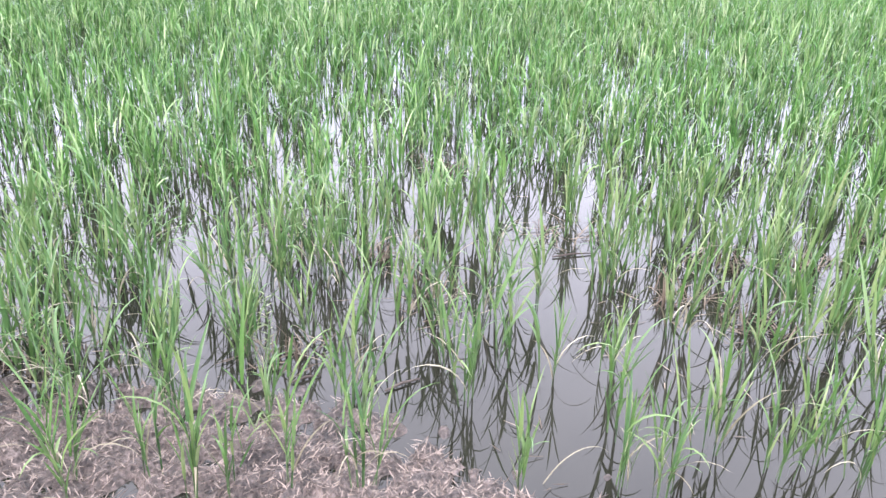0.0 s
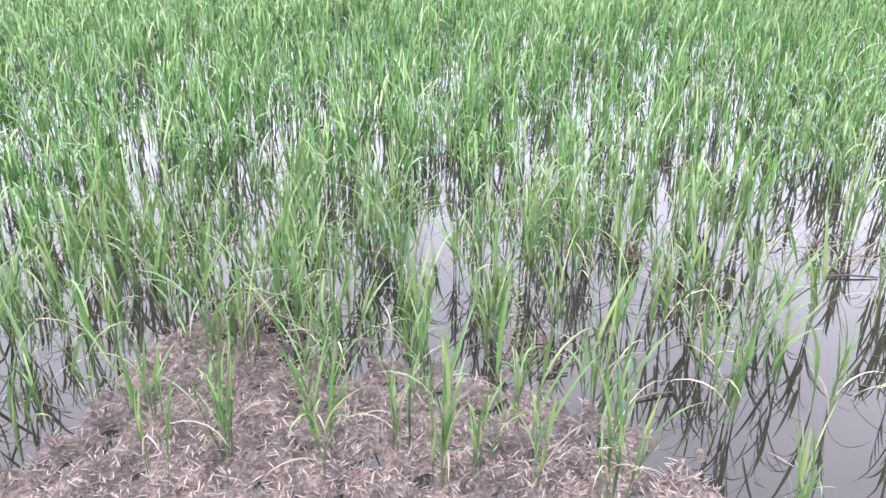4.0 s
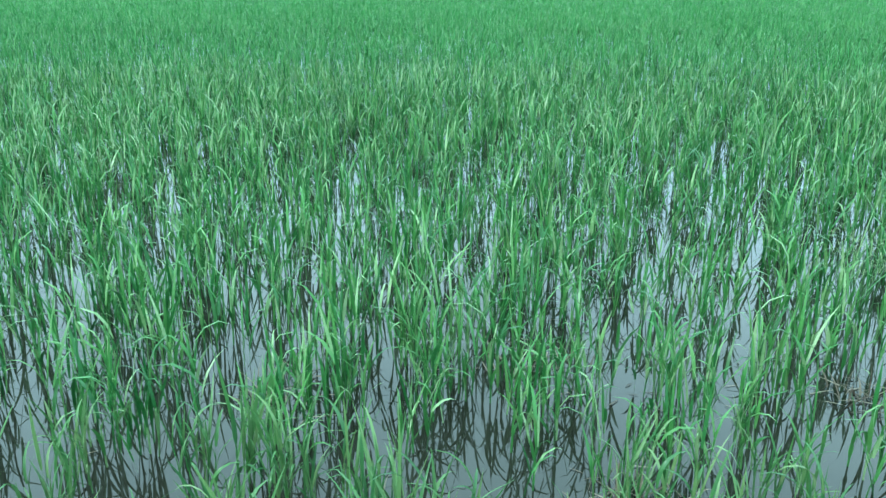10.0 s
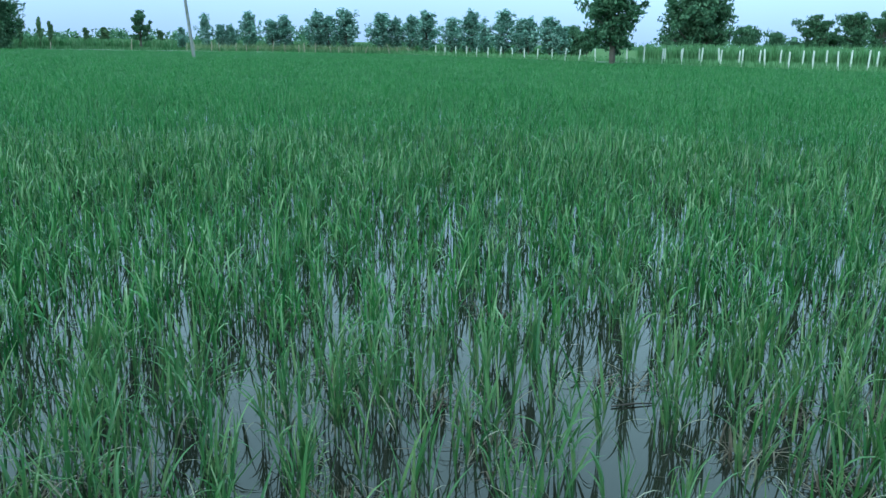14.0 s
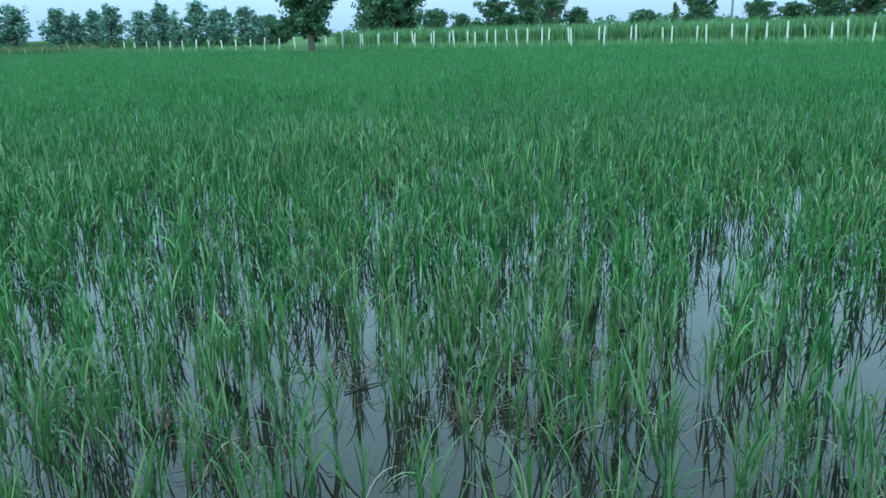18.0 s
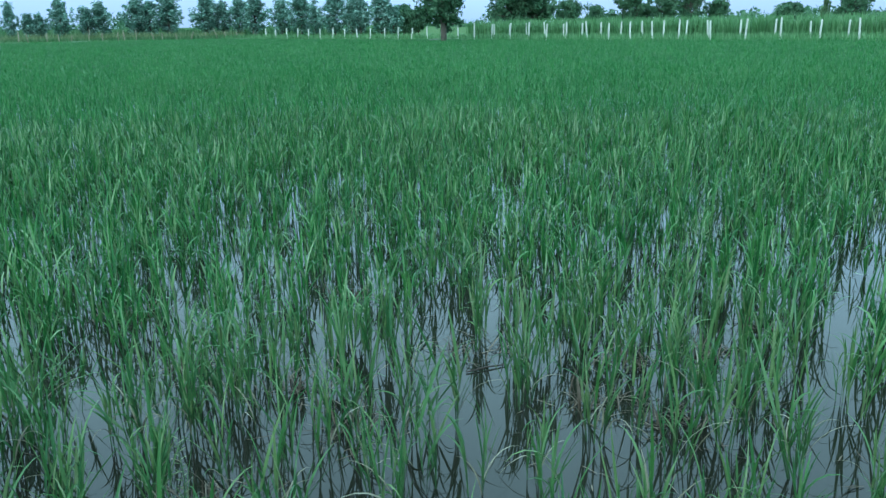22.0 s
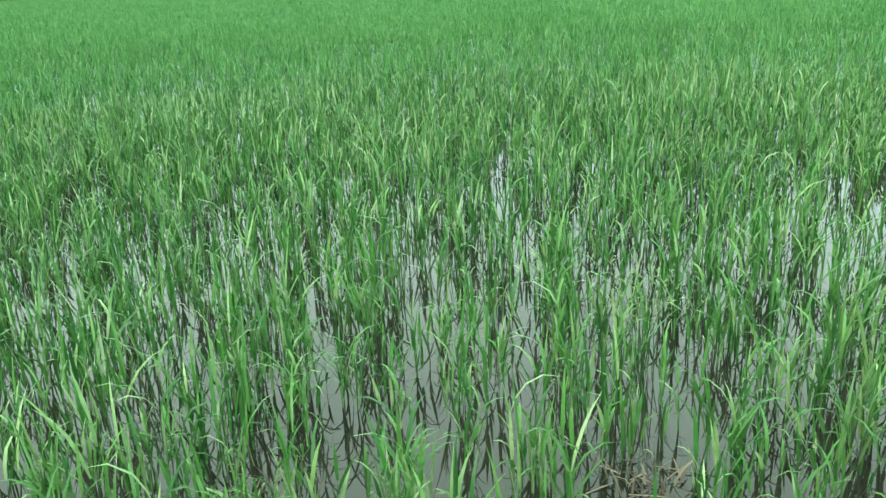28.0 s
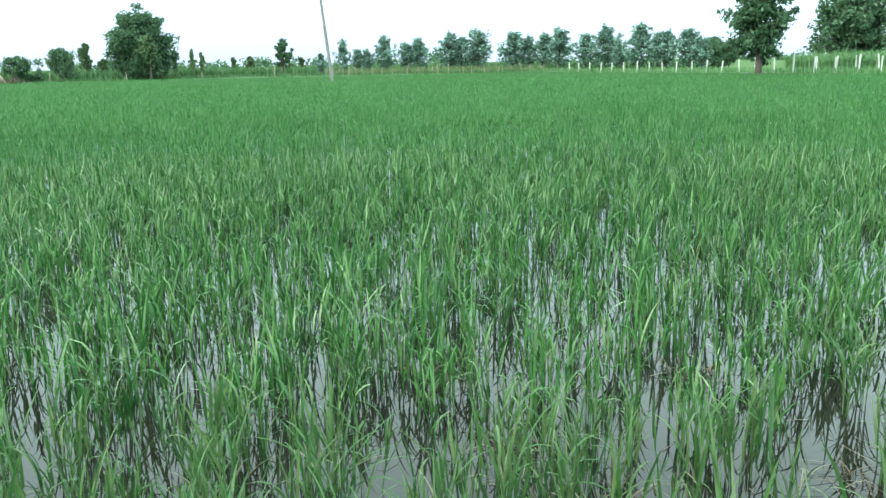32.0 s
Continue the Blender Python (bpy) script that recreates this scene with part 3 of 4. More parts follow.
def canopy_z(x, y):
    return 0.13 - 0.08 * np.clip((10.5 - np.hypot(x, y)) / 2, 0, 1) - 0.12 * np.clip((23.0 - np.hypot(x, y)) / 3, 0, 1) * (np.hypot(x, y) > 12) + 0.04 * np.sin(1.7 * x + 0.6 * y) * np.sin(1.3 * y - 0.8 * x) + 0.03 * np.sin(4.1 * x) * np.sin(3.7 * y)


def canopy_keep(x, y):
    a = np.degrees(np.arctan2(x, y))
    out_of_view = ((a < -49) | (a > 63)) & (np.hypot(x, y) > 8.3 + 0.5 * np.sin(5 * a))
    return ((np.hypot(x, y) > 20.5) | out_of_view) & (field_depth(x, y) > 0.6)


canopy = new("rice_canopy", grid_mesh("rice_canopy", np.arange(-75, 80, 0.5), np.arange(1, 106, 0.5), canopy_z, M_CANOPY, canopy_keep))
tagged(canopy, "closed green canopy of rice in the distance", "rice", kind="stuff")


# ---- far side: fence, trees, crops, pole ----
def at(azimuth, far):
    return far * math.sin(radians(azimuth)), far * math.cos(radians(azimuth))


def fence_far(azimuth):
    """The distance at which a heading from the path meets the fence line."""
    n = np.array([math.cos(radians(azimuth)), -math.sin(radians(azimuth))])
    s = -(n @ FENCE_A) / (n @ FENCE_DIR)
    return float(np.linalg.norm(FENCE_A + s * FENCE_DIR))


def ground_z(x, y):
    return float(ground_height(np.array(float(x)), np.array(float(y))))


def post_mesh(seed):
    r = random.Random(seed)
    w, h = 0.085, 1.27
    pts = [(0, 0, -0.3), (0, 0, 0), (r.uniform(-0.01, 0.01), 0, h * 0.5), (0, r.uniform(-0.01, 0.01), h - 0.06), (0, 0, h)]
    v, q = tube(pts, [w * 0.78, w * 0.76, w * 0.72, w * 0.7, w * 0.5], 6)
    return mesh_from("fence_post", v, None, q, M_POST, False)


POSTS = [post_mesh(s) for s in range(4)]


def fence_post(s, out, r):
    p = FENCE_A + FENCE_DIR * s + FENCE_OUT * out
    ob = new("fence_post", r.choice(POSTS))
    ob.matrix_basis = pose(p[0], p[1], ground_z(*p), r.gauss(0, 2.4), r.gauss(0, 2.4), r.uniform(0, 360)) @ Matrix.Diagonal((1, 1, r.uniform(0.9, 1.06) * (0.8 if s < 32 else 1.0), 1))
    tagged(ob, "whitewashed fence post standing at the field edge", "fence post", "posts along the field edge")


rf = random.Random(5)
s = 6.3
while s < 84:
    fence_post(s + rf.uniform(-0.1, 0.1), 0.0, rf)
    s += 1.87 if s < 54 else 2.4
s = 34.9
while s < 84:
    fence_post(s + rf.uniform(-0.1, 0.1), 4.2, rf)
    s += 1.85 if s < 54 else 2.4


def rough_stake(x, y, r, tall=1.3):
    v, q = tube([(0, 0, -0.2), (0.03, 0, tall * 0.5), (r.uniform(-0.05, 0.05), 0.03, tall)], [0.05, 0.045, 0.035], 5)
    ob = new("fence_stake", mesh_from("fence_stake", v, None, q, M_WOOD))
    ob.matrix_basis = pose(x, y, ground_z(x, y), r.gauss(0, 9), r.gauss(0, 9), r.uniform(0, 360))
    tagged(ob, "crooked grey wooden stake in a field boundary", "fence stake", "crooked stakes of the far boundary")


for k in range(44):
    a = -27 + k * 0.78 + rf.uniform(-0.25, 0.25)
    if -9.0 < a < 6.5 or k % 6 == 1:
        rough_stake(*at(a, (101 + 0.09 * a) + rf.uniform(-0.5, 0.5)), rf, rf.uniform(0.7, 1.25))


# trees
def leaf_cloud(r, centres, per, radius, size, squash=0.8):
    """Small folded leaf clumps scattered round the ends of the limbs."""
    c = np.repeat(np.array(centres), per, 0)
    n = len(c)
    radius = np.repeat(np.broadcast_to(radius, (len(centres), 1)), per, 0)
    d = r.normal(size=(n, 3))
    d /= np.linalg.norm(d, axis=1)[:, None]
    p = c + d * (radius * r.random((n, 1)) ** 0.62) * np.array([1, 1, squash])
    u = r.normal(size=(n, 3))
    u /= np.linalg.norm(u, axis=1)[:, None]
    w = np.cross(u, r.normal(size=(n, 3)))
    w /= np.linalg.norm(w, axis=1)[:, None]
    f = np.cross(u, w)
    sz = size * r.uniform(0.6, 1.3, (n, 1))
    v = np.stack([p - u * sz, p + w * sz * 0.5 + f * sz * 0.18, p + u * sz, p - w * sz * 0.5 + f * sz * 0.18], 1).reshape(-1, 3)
    k = np.arange(n)[:, None] * 4
    t = np.concatenate([k + [0, 1, 2], k + [0, 2, 3]])
    return v, t


def make_tree(name, label, seed, height, width, crown_from, limbs, per, leaf, mat, style, trunk_r, category="tree"):
    r = np.random.default_rng(seed)
    tree = thing(name, label, category)
    top = height * (0.97 if style == "plume" else 0.75)
    lean = r.normal(0, 0.02 * height, 2)
    pts = [(0, 0, -0.3), (0, 0, 0.15), (lean[0] * 0.3, lean[1] * 0.3, top * 0.35), (lean[0], lean[1], top * 0.7), (lean[0] * 1.2, lean[1] * 1.2, top)]
    wood = [(*tube(pts, [trunk_r * 1.5, trunk_r * 1.1, trunk_r * 0.85, trunk_r * 0.5, trunk_r * 0.15], 8)[:1], None, tube(pts, [trunk_r * 1.5, trunk_r * 1.1, trunk_r * 0.85, trunk_r * 0.5, trunk_r * 0.15], 8)[1])]
    ends = []
    for k in range(limbs):
        f = (k + 0.5) / limbs
        a = k * 2.4 + r.normal(0, 0.4)
        z0 = crown_from + (top - crown_from) * f * 0.92
        start = np.array([lean[0] * z0 / top, lean[1] * z0 / top, z0])
        if style == "plume":
            reach = width / 2 * min(1.0, 0.72 + 1.2 * f, 1.35 - 1.15 * f) * r.uniform(0.35, 1.12)
            rise = reach * r.uniform(0.8, 1.9)
            if k % 6 == 5:
                reach, rise = reach * 0.6, (height - z0) * r.uniform(0.75, 1.08)
        elif style == "column":
            reach = width / 2 * (1.0 if f < 0.4 else 1 - 0.5 * ((f - 0.4) / 0.6) ** 1.3) * r.uniform(0.45, 1.16)
            rise = reach * r.uniform(-0.05, 0.5)
        else:
            reach = width / 2 * math.sqrt(max(0.08, 1 - (1.5 * f - 0.45) ** 2)) * r.uniform(0.5, 1.15) * (1 + 0.3 * math.sin(2 * a + seed) + 0.15 * math.sin(3 * a))
            rise = (height - z0) * r.uniform(0.0, 0.7)
        end = start + np.array([math.cos(a) * reach, math.sin(a) * reach, rise])
        end[2] = min(end[2], height * r.uniform(0.96, 1.06))
        mid = (start + end) / 2 + np.array([0, 0, -0.08 * reach])
        rad = trunk_r * 0.42 * (1.1 - f * 0.7)
        v, q = tube([start, mid, end], [rad, rad * 0.6, rad * 0.15], 5)
        wood.append((v, None, q))
        ends += [end, start + (end - start) * 0.72 + r.normal(0, 0.05 * width, 3), start + (end - start) * 0.45 + r.normal(0, 0.04 * width, 3)]
    ends.append(np.array([lean[0], lean[1], top * (1.0 if style == "plume" else 1.15)]))
    v, t, q = merge(wood)
    part("trunk", mesh_from("trunk", v, t, q, M_BARK), None, tree, "brown bark trunk with limbs")
    v, t = leaf_cloud(r, ends, per, width * (0.1 if style == "plume" else 0.145) * r.uniform(0.55, 1.35, (len(ends), 1)), leaf, 1.7 if style == "plume" else 0.8)
    part("crown", mesh_from("crown", v, t, None, mat, False), None, tree)
    return tree


def put(tree, azimuth, far, r, wide=1.0, tall=1.0, group=""):
    x, y = at(azimuth, far)
    c = copy_thing(tree, pose(x, y, ground_z(x, y) - 0.02, 0, 0, r.uniform(0, 360)) @ Matrix.Diagonal((wide * r.uniform(0.95, 1.05),) * 2 + (tall, 1)))
    if group:
        c["group"] = group
    return c


def place(tree, azimuth, far, rz=0):
    x, y = at(azimuth, far)
    tree.matrix_basis = pose(x, y, ground_z(x, y) - 0.02, 0, 0, rz)
    return tree


rt = random.Random(21)
young = [make_tree("young_tree", "young upright leafy tree behind the field fence", 30 + k, 5.4, 2.7, 0.4, 44, 26, 0.15, M_POPLAR, "plume", 0.07) for k in range(4)]
# heading, height and crown width of each
YOUNG = ((-9.3, 2.6, 1.3), (-7.8, 4.1, 1.5), (-6.8, 3.0, 1.6), (-6.2, 3.1, 1.5), (-5.0, 4.6, 2.1), (-3.5, 3.6, 2.0), (-2.7, 4.2, 2.2), (-0.6, 4.9, 2.5), (0.2, 4.3, 2.2), (1.35, 5.0, 2.8), (3.75, 4.7, 3.0),
         (4.7, 4.3, 2.0), (5.7, 4.5, 2.4), (6.8, 5.0, 2.9), (8.5, 4.4, 2.3), (9.75, 5.4, 3.0), (10.7, 3.7, 1.8), (12.0, 5.4, 3.3), (13.15, 4.5, 2.2), (13.7, 4.8, 2.4), (15.1, 4.9, 3.0), (15.9, 3.9, 2.0))
for k, (a, h, w) in enumerate(YOUNG):
    far = 108.0 if a < 4.5 else min(108.0, fence_far(a) + 9.0)
    if k < 4:
        tree = place(young[k], a, far, rt.uniform(0, 360))
        tree["group"] = "young trees behind the fence"
    else:
        tree = put(young[k % 4], a, far, rt, group="young trees behind the fence")
    tree.scale = (w * far / 108 / 1.8, w * far / 108 / 1.8, h * far / 108 / 5.5)

place(make_tree("big_tree", "tall dense dark green tree at the far field edge", 51, 9.3, 6.5, 0.15, 140, 90, 0.2, M_TREE, "column", 0.42), -20.6, 103)
place(make_tree("pale_tree", "slender paler tree in front of the big dark tree", 52, 5.3, 2.3, 1.0, 24, 60, 0.18, M_PALETREE, "dome", 0.08), -20.15, 98.5)
place(make_tree("round_tree", "single round-topped tree at the far field edge", 53, 4.9, 2.1, 0.9, 26, 60, 0.16, M_TREE, "dome", 0.14), -11.8, 106)
place(make_tree("field_tree", "spreading leafy tree with a bare trunk at the paddy edge", 54, 11.6, 4.4, 1.6, 66, 46, 0.19, M_TREE, "column", 0.22), 19.3, 64.6)
place(make_tree("shade_tree", "broad dark shade tree behind the white posts", 55, 9.6, 6.6, 0.6, 84, 64, 0.24, M_TREE, "column", 0.4), 24.4, 92)
bush = make_tree("bush", "rounded green bush on the far boundary", 56, 3.6, 4.6, 0.3, 30, 80, 0.18, M_TREE, "dome", 0.12, "bush")
place(bush, -31.7, 104)
for a, far, h, w in ((-34.6, 103, 3.6, 5.2), (-27.7, 100, 2.7, 3.4), (-25.4, 104, 3.3, 3.6), (16.6, 100, 3.2, 3.4), (17.6, 98, 2.8, 3.0), (27.8, 108, 3.6, 4.2), (29.5, 112, 3.0, 2.8), (41.3, 118, 3.0, 5.4)):
    put(bush, a, far, rt, w / 5.4, h / 3.1, "bushes on the far boundary")
small = make_tree("small_tree", "small slender tree in the distance", 57, 4.4, 2.4, 0.8, 18, 40, 0.18, M_PALETREE, "plume", 0.07)
place(small, -24.0, 122)
for a, far, h, w in ((-29.4, 108, 4.9, 3.0), (-23.0, 125, 2.5, 2.4), (-18.7, 112, 3.2, 1.5), (-17.6, 118, 3.5, 1.3), (-17.0, 118, 3.1, 1.2), (-15.0, 130, 2.5, 1.7), (-13.9, 130, 2.6, 2.6), (-10.6, 130, 2.3, 2.4), (43.4, 118, 3.9, 1.7)):
    put(small, a, far, rt, w / 2.7, h / 4.4, "small trees in the distance")
broad = [make_tree("broad_tree", "broad dark tree beyond the tall crop", 58 + k, 6.8, 4.6, 0.9, 36, 66, 0.2, M_TREE, "dome", 0.3) for k in range(3)]
for tree, a, far, wide, tall in zip(broad, (33.9, 31.7, 54.6), (118, 112, 105), (0.85, 0.77, 1.0), (0.95, 0.84, 0.81)):
    place(tree, a, far).scale = (wide, wide, tall)
    tree["group"] = "broad trees beyond the tall crop"
for k, (a, far, h, w) in enumerate(((32.6, 114, 3.4, 3.6), (35.4, 112, 6.6, 4.8), (37.1, 116, 4.7, 4.0), (45.0, 104, 5.0, 5.0), (48.5, 106, 4.6, 4.8), (50.7, 108, 4.2, 4.6), (52.4, 106, 4.3, 4.4), (57.2, 102, 5.0, 5.0))):
    put(broad[k % 3], a, far, rt, w / 5.2, h / 6.2, "broad trees beyond the tall crop")


# tall crops and boundary growth
def crop_band(name, label, mat, seed, n, low, tall, place_fn, wide=0.06):
    r = np.random.default_rng(seed)
    x, y = place_fn(r, n)
    z = ground_height(x, y) - 0.03
    h = r.uniform(low, tall, n)
    ob = new(name, blade_mesh(name, [blades(r, np.stack([x, y, z], -1), r.uniform(0, 6.28, n), h, np.abs(r.normal(0.06, 0.06, n)), np.abs(r.normal(0.5, 0.45, n)), r.uniform(0.7, 1.3, n) * wide, 4, 1.5)], mat))
    return tagged(ob, label, "crop", kind="stuff")


def along_fence(s0, s1, o0, o1):
    def fn(r, n):
        s_, o_ = r.uniform(s0, s1, n), o0 + (o1 - o0) * r.random(n) ** 1.5
        return FENCE_A[0] + FENCE_DIR[0] * s_ + FENCE_OUT[0] * o_, FENCE_A[1] + FENCE_DIR[1] * s_ + FENCE_OUT[1] * o_
    return fn


def along_arc(a0, a1, d0, d1):
    def fn(r, n):
        a_, d_ = np.radians(r.uniform(a0, a1, n)), r.uniform(d0, d1, n)
        return d_ * np.sin(a_), d_ * np.cos(a_)
    return fn


crop_band("tall_crop", "tall green fodder crop behind the white fence posts", M_CANE, 61, 26000, 1.2, 1.9, along_fence(30, 112, 6.0, 20.0), 0.07)
crop_band("boundary_grass", "rough grass along the field boundary", M_CANE, 62, 9000, 0.25, 0.6, along_fence(-2, 90, -0.9, 5.5), 0.05)
crop_band("boundary_grass_far", "rough grass along the far boundary", M_GRASS, 63, 7000, 0.2, 0.5, along_arc(-34, 6, 100.5, 106), 0.07)
crop_band("far_crop", "strip of tall green crop beyond the far boundary", M_GRASS, 64, 12000, 0.8, 1.35, along_arc(-34, -8, 118, 132), 0.12)
crop_band("dry_stalks", "pale dry grass and stalks under the young trees", M_PALE, 65, 3600, 0.4, 1.1, along_arc(-9, 6, 103, 107), 0.05)
crop_band("low_crop", "low green crop between the trees", M_GRASS, 66, 9000, 0.7, 1.4, along_arc(-9, 17, 112, 122), 0.12)


def distant_woods():
    r = np.random.default_rng(71)
    a = np.radians(r.uniform(-60, 75, 700))
    d = r.uniform(260, 420, 700)
    c = np.stack([d * np.sin(a), d * np.cos(a), r.uniform(0.5, 4.6, 700) * (0.6 + 0.4 * np.sin(a * 31) * np.sin(a * 57))], -1)
    v, t = leaf_cloud(r, c, 26, 3.2, 0.8, 0.7)
    v[:, 2] = np.maximum(v[:, 2], 0.02)
    ob = new("distant_woods", mesh_from("distant_woods", v, t, None, M_TREE, False))
    tagged(ob, "hazy line of distant woods on the horizon", "woods", kind="stuff")


distant_woods()


def utility_pole(x, y, tall, lean_x, lean_y, label):
    p = thing("utility_pole", label, "pole", (x, y, ground_z(x, y)))
    v, q = tube([(0, 0, -0.6), (0, 0, 0), (0, 0, tall * 0.5), (0, 0, tall - 0.05), (0, 0, tall)], [0.13, 0.13, 0.11, 0.09, 0.07], 10)
    part("shaft", mesh_from("shaft", v, None, q, M_POLE), None, p)
    bm = bmesh.new()
    bmesh.ops.create_cube(bm, size=1, matrix=Matrix.Translation((0, 0, tall - 0.35)) @ Matrix.Diagonal((1.3, 0.09, 0.09, 1)))
    bmesh.ops.bevel(bm, geom=bm.edges[:], offset=0.012, segments=1, affect="EDGES")
    part("crossarm", bm, M_WOOD, p)
    p.rotation_euler = (radians(lean_x), radians(lean_y), 0)
    return p


utility_pole(-9.83, 65.3, 8.2, 0.0, -5.6, "leaning pale concrete pole standing in the rice")
ux_, uy_ = at(46.9, 92)
utility_pole(ux_, uy_, 7.5, 0, 0, "slim pale pole beyond the tall crop")


def brush_pile(x, y):
    z = ground_z(x, y)
    pile = thing("brush_pile", "heap of dry brush with a pale log on the far boundary", "brush pile", (x, y, z))
    r = np.random.default_rng(91)
    n = 900
    b = np.stack([r.normal(0, 1.3, n), r.normal(0, 0.6, n), np.zeros(n)], -1)
    b[:, 2] = np.abs(r.normal(0, 0.35, n)) * np.exp(-(b[:, 0] / 1.6) ** 2) - 0.02
    part("brush", blade_mesh("brush", [blades(r, b, r.uniform(0, 6.28, n), r.uniform(0.4, 1.0, n), r.normal(1.0, 0.35, n), r.normal(0.3, 0.3, n), np.full(n, 0.04), 3, 1.0)], M_DEAD), None, pile)
    v, q = tube([(0.6, -0.5, 0.02), (0.2, -0.5, 0.6), (-0.3, -0.4, 1.3)], [0.1, 0.09, 0.06], 7)
    part("log", mesh_from("log", v, None, q, M_WOOD), None, pile, "pale bare log")


brush_pile(*at(-28.6, 95))


# ---- near details: litter, weeds, stray leaves ----
def litter(name, label, category, mat, seed, n, place_fn, low, high, wide, lift):
    r = np.random.default_rng(seed)
    x, y, z = place_fn(r, n)
    n = len(x)
    length = r.uniform(low, high, n)
    ob = new(name, blade_mesh(name, [blades(r, np.stack([x, y, z], -1), r.uniform(0, 6.28, n), length, r.normal(1.52, lift, n), r.normal(0, 0.25, n), r.uniform(0.6, 1.4, n) * wide, 2, 1.0)], mat))
    return tagged(ob, label, category, kind="stuff")


def on_bank(r, n):
    x, y = r.uniform(-1.5, 1.2, n * 2), r.uniform(0.9, 2.8, n * 2)
    h = bank_height(x, y)
    k = h > 0.003
    x, y = x[k], y[k]
    z = ground_height(x, y)
    k = z > 0.004
    return x[k], y[k], z[k] + 0.005


def on_water(r, n):
    a, d = np.radians(r.uniform(-40, 58, n)), r.uniform(1.4, 7.5, n)
    x, y = d * np.sin(a), d * np.cos(a)
    k = (bank_height(x, y) < -0.01) & (np.sin(2.1 * x + 1.3) * np.sin(1.7 * y) + 0.4 * np.sin(9 * x + 4 * y) > 0.15)
    return x[k], y[k], np.full(k.sum(), 0.004)


litter("straw_litter", "pale chopped straw scattered on wet mud", "straw", M_STRAW, 81, 26000, on_bank, 0.008, 0.042, 0.0036, 0.4)
litter("dead_leaves", "brown rotting leaves floating on the water", "leaves", M_DEAD, 82, 1100, on_water, 0.03, 0.1, 0.005, 0.05)


def stray_straw(x, y, rz, length, label):
    v, q = tube([(-length / 2, 0, 0.004), (0, 0.004, 0.008), (length / 2, 0, 0.003)], [0.004, 0.0045, 0.003], 6)
    ob = new("straw_stalk", mesh_from("straw_stalk", v, None, q, M_STRAW))
    ob.matrix_basis = pose(x, y, 0.002, 0, 0, rz)
    tagged(ob, label, "straw")


stray_straw(0.42, 2.22, 24, 0.13, "pale cut straw floating on the muddy water")
stray_straw(0.12, 2.3, 18, 0.1, "pale cut straw lying at the edge of the mud")
stray_straw(1.3, 3.1, 4, 0.2, "brown stalk lying across the water")


def bent_plant(x, y, seed):
    """A taller plant whose long leaves arch over to one side."""
    r = np.random.default_rng(seed)
    plant = thing("arching_rice_plant", "bright green rice plant with long arching leaves", "rice plant", (x, y, -0.02))
    for k in range(9):
        h = np.array([r.uniform(-0.5, 0.8) if k < 6 else r.uniform(2.2, 4.0)])
        b = np.array([[r.normal(0, 0.02), r.normal(0, 0.02), 0.0]])
        part("leaf", blade_mesh("leaf", [folded_blades(r, b, h, np.array([r.uniform(0.4, 0.55)]), np.array([r.uniform(0.02, 0.12)]), np.array([r.uniform(1.2, 2.3)]), np.array([r.uniform(0.011, 0.014)]), 8, 0.5)], M_NEARRICE), None, plant)


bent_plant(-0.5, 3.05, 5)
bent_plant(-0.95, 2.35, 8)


def leafy_weed(x, y):
    """A thin pale weed with small leaflets in pairs up its stem."""
    weed = thing("leafy_weed", "thin pale yellow-green weed with small paired leaflets", "weed", (x, y, -0.01))
    v, q = tube([(0, 0, 0), (0.01, 0, 0.13), (-0.004, 0.004, 0.28)], [0.0028, 0.0022, 0.001], 5)
    part("stem", mesh_from("stem", v, None, q, M_STEM), None, weed)
    r = np.random.default_rng(3)
    for k in range(16):
        b = np.array([[0.004, 0.0, 0.05 + 0.0145 * k]])
        part("leaflet", blade_mesh("leaflet", [blades(r, b, np.array([math.pi * (k % 2) + 0.3 * r.normal()]), np.array([0.024]), np.array([1.0]), np.array([0.3]), np.array([0.007]), 3)], M_PALE), None, weed)


leafy_weed(0.0, 2.42)


def feathery_weed(x, y, seed, tall):
    """A loose, pale flowering grass among the rice."""
    r = np.random.default_rng(seed)
    weed = thing("flowering_grass", "loose pale flowering grass among the rice", "grass", (x, y, -0.01))
    n = 26
    b = np.stack([r.normal(0, 0.03, n), r.normal(0, 0.03, n), np.zeros(n)], -1)
    part("stalks", blade_mesh("stalks", [blades(r, b, r.uniform(0, 6.28, n), r.uniform(0.7, 1.1, n) * tall, np.abs(r.normal(0.15, 0.12, n)), np.abs(r.normal(0.7, 0.5, n)), np.full(n, 0.004), 6, 1.0)], M_STEM), None, weed)["kind"] = "stuff"
    m = 240
    c = np.stack([r.normal(0, 0.09, m), r.normal(0, 0.09, m), tall * r.uniform(0.62, 1.0, m)], -1)
    part("flower_heads", blade_mesh("flower_heads", [blades(r, c, r.uniform(0, 6.28, m), r.uniform(0.02, 0.06, m), np.abs(r.normal(0.9, 0.5, m)), np.abs(r.normal(0.6, 0.5, m)), np.full(m, 0.003), 2, 1.0)], M_PALE), None, weed)["kind"] = "stuff"


feathery_weed(2.82, 3.72, 12, 0.42)
feathery_weed(2.12, 6.95, 13, 0.5)
feathery_weed(-1.95, 8.6, 15, 0.5)
feathery_weed(1.16, 4.95, 16, 0.4)


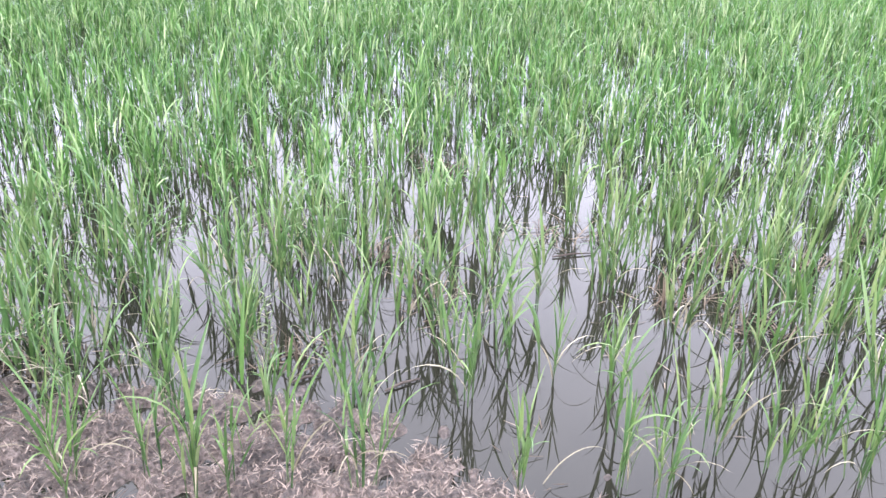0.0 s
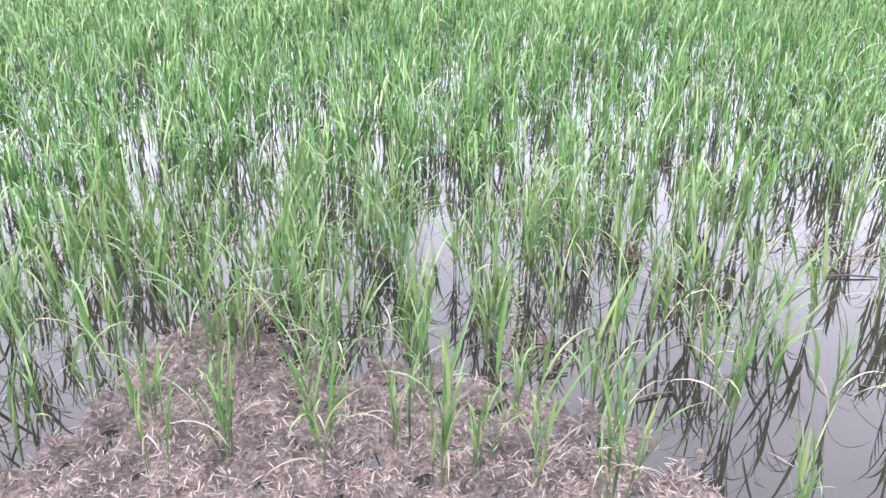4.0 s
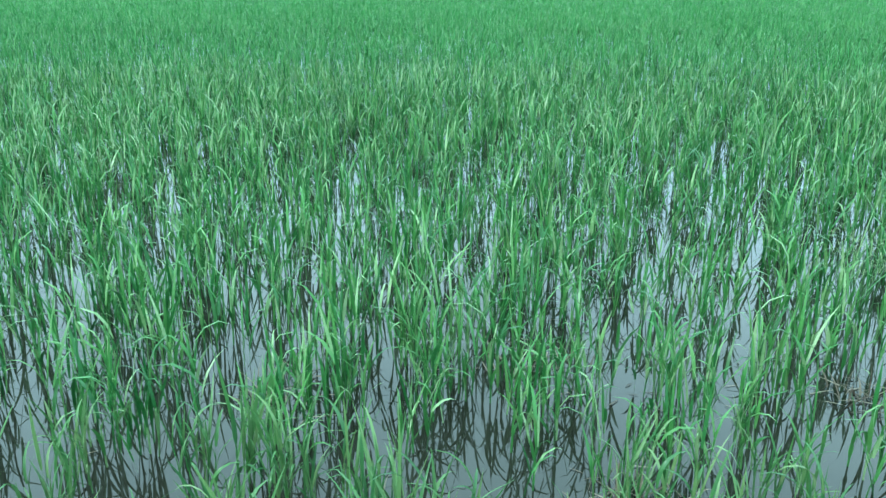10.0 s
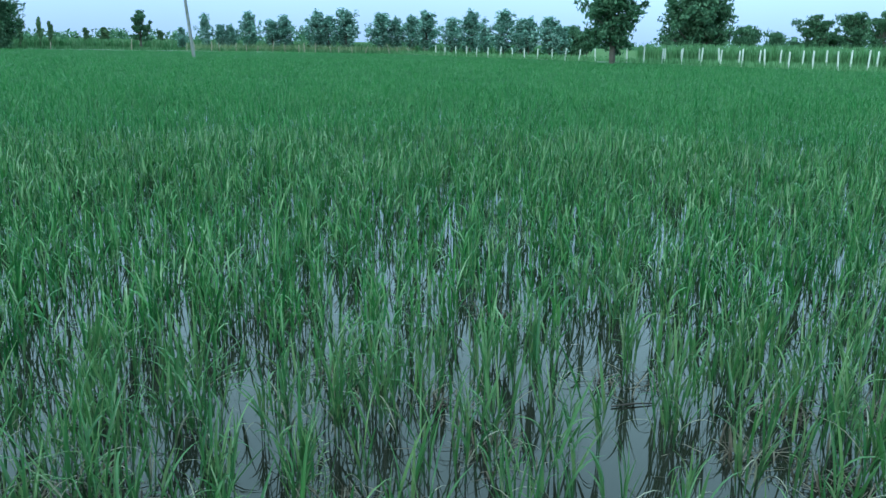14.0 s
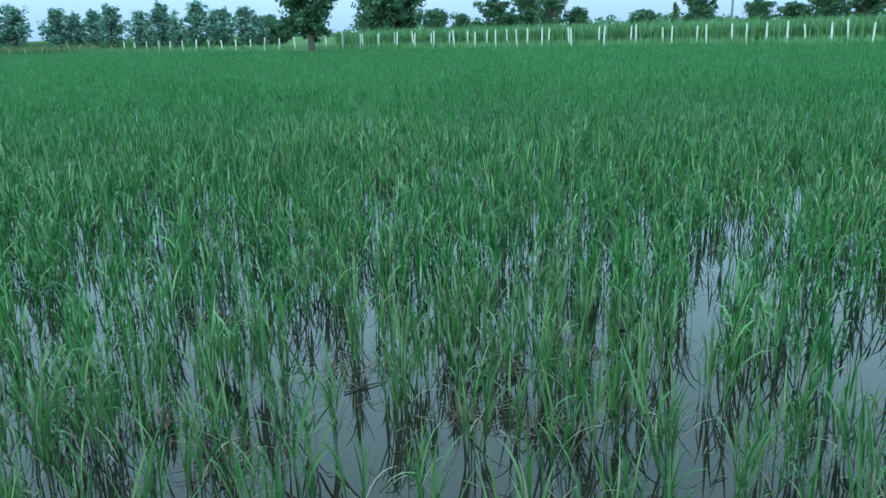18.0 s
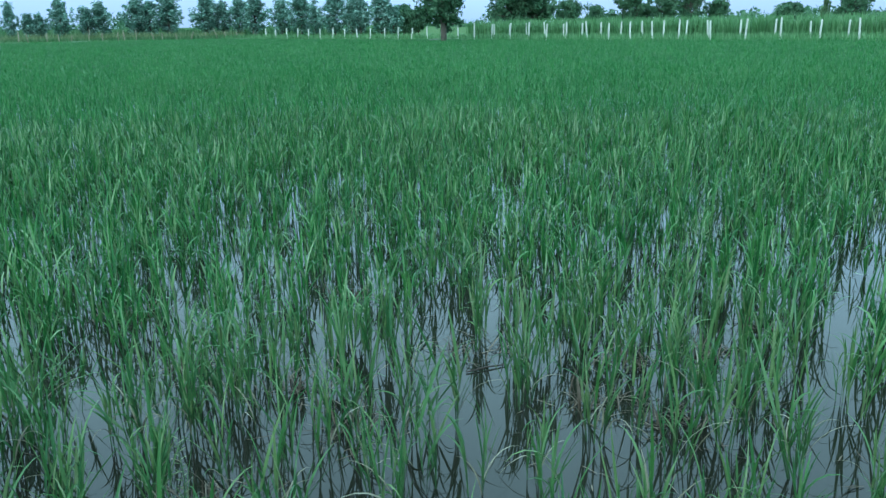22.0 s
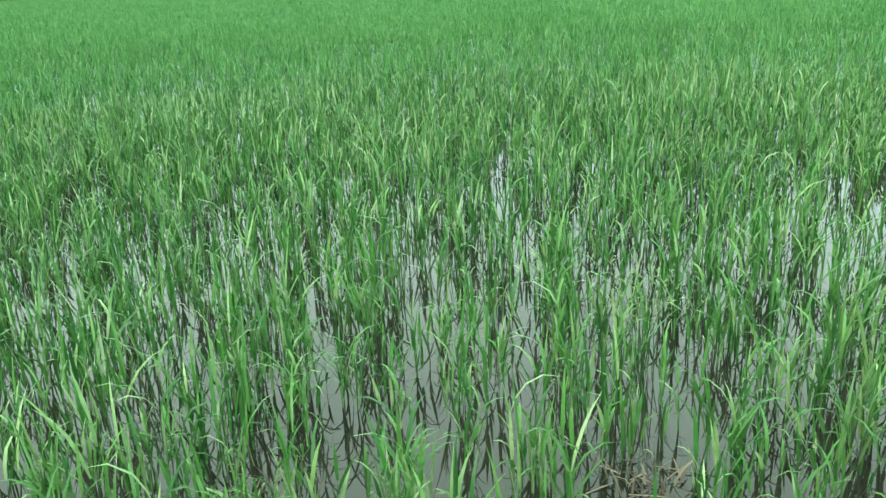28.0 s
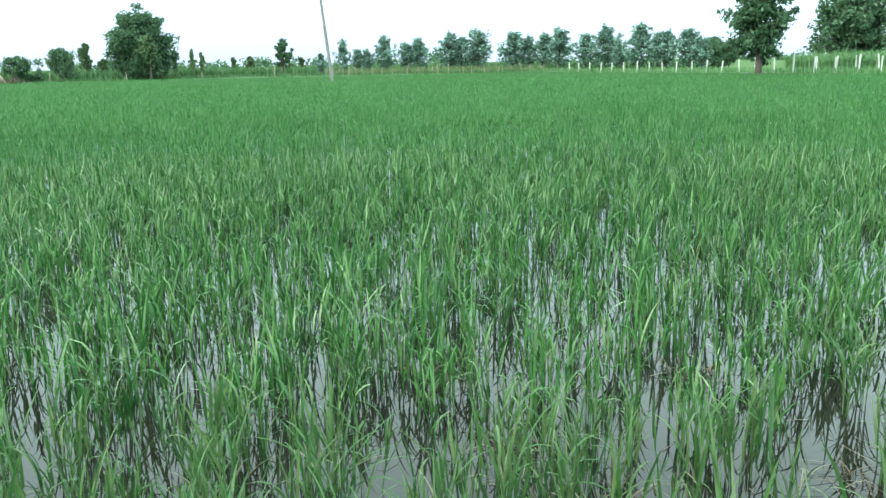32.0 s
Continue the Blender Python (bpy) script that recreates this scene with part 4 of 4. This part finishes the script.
def dead_tussock(x, y, seed, spread):
    """Old brown stubble and rotted leaves between the living plants."""
    r = np.random.default_rng(seed)
    tuft = thing("dead_tussock", "tangle of old brown rice leaves in the water", "dead leaves", (x, y, 0.0))
    n = 34
    b = np.stack([r.normal(0, spread, n), r.normal(0, spread, n), np.full(n, -0.01)], -1)
    part("stubble", blade_mesh("stubble", [blades(r, b, r.uniform(0, 6.28, n), r.uniform(0.05, 0.16, n), np.abs(r.normal(0.4, 0.4, n)), np.abs(r.normal(0.9, 0.7, n)), r.uniform(0.004, 0.009, n), 4, 1.0)], M_DEAD), None, tuft)["kind"] = "stuff"
    n = 26
    b = np.stack([r.normal(0, spread * 1.4, n), r.normal(0, spread * 1.4, n), np.full(n, 0.006)], -1)
    part("fallen_leaves", blade_mesh("fallen_leaves", [blades(r, b, r.uniform(0, 6.28, n), r.uniform(0.06, 0.16, n), r.normal(1.45, 0.08, n), r.normal(0.05, 0.15, n), r.uniform(0.004, 0.008, n), 3, 1.0)], M_DEAD), None, tuft)["kind"] = "stuff"


for k, (x_, y_) in enumerate(((0.46, 3.2), (-1.08, 4.05), (0.62, 2.77), (1.55, 2.62), (1.75, 2.4), (-0.75, 2.62), (-0.9, 2.5), (0.05, 2.45), (1.3, 3.3), (2.3, 2.9), (0.95, 4.3), (-0.2, 4.4), (2.75, 3.1), (0.1, 3.6), (-1.5, 3.1), (1.9, 2.95))):
    dead_tussock(x_, y_, 200 + k, 0.05 + 0.012 * (k % 3))


def fallen_arch(x, y, rz, length, seed):
    """One long pale leaf that has bent over and touches the water."""
    r = np.random.default_rng(seed)
    me = blade_mesh("withered_leaf", [folded_blades(r, np.array([[0.0, 0.0, 0.0]]), np.array([0.0]), np.array([length]), np.array([0.55]), np.array([2.1]), np.array([0.0045]), 10, 0.2)], M_DRY)
    ob = new("arched_leaf", me)
    ob.matrix_basis = pose(x, y, -0.01, 0, 0, rz)
    tagged(ob, "single long pale leaf arched over the water", "leaf")


fallen_arch(0.72, 1.7, 12, 0.27, 301)
fallen_arch(0.62, 2.72, -20, 0.24, 302)
fallen_arch(1.0, 2.28, -25, 0.26, 303)
fallen_arch(0.76, 2.42, 150, 0.26, 304)
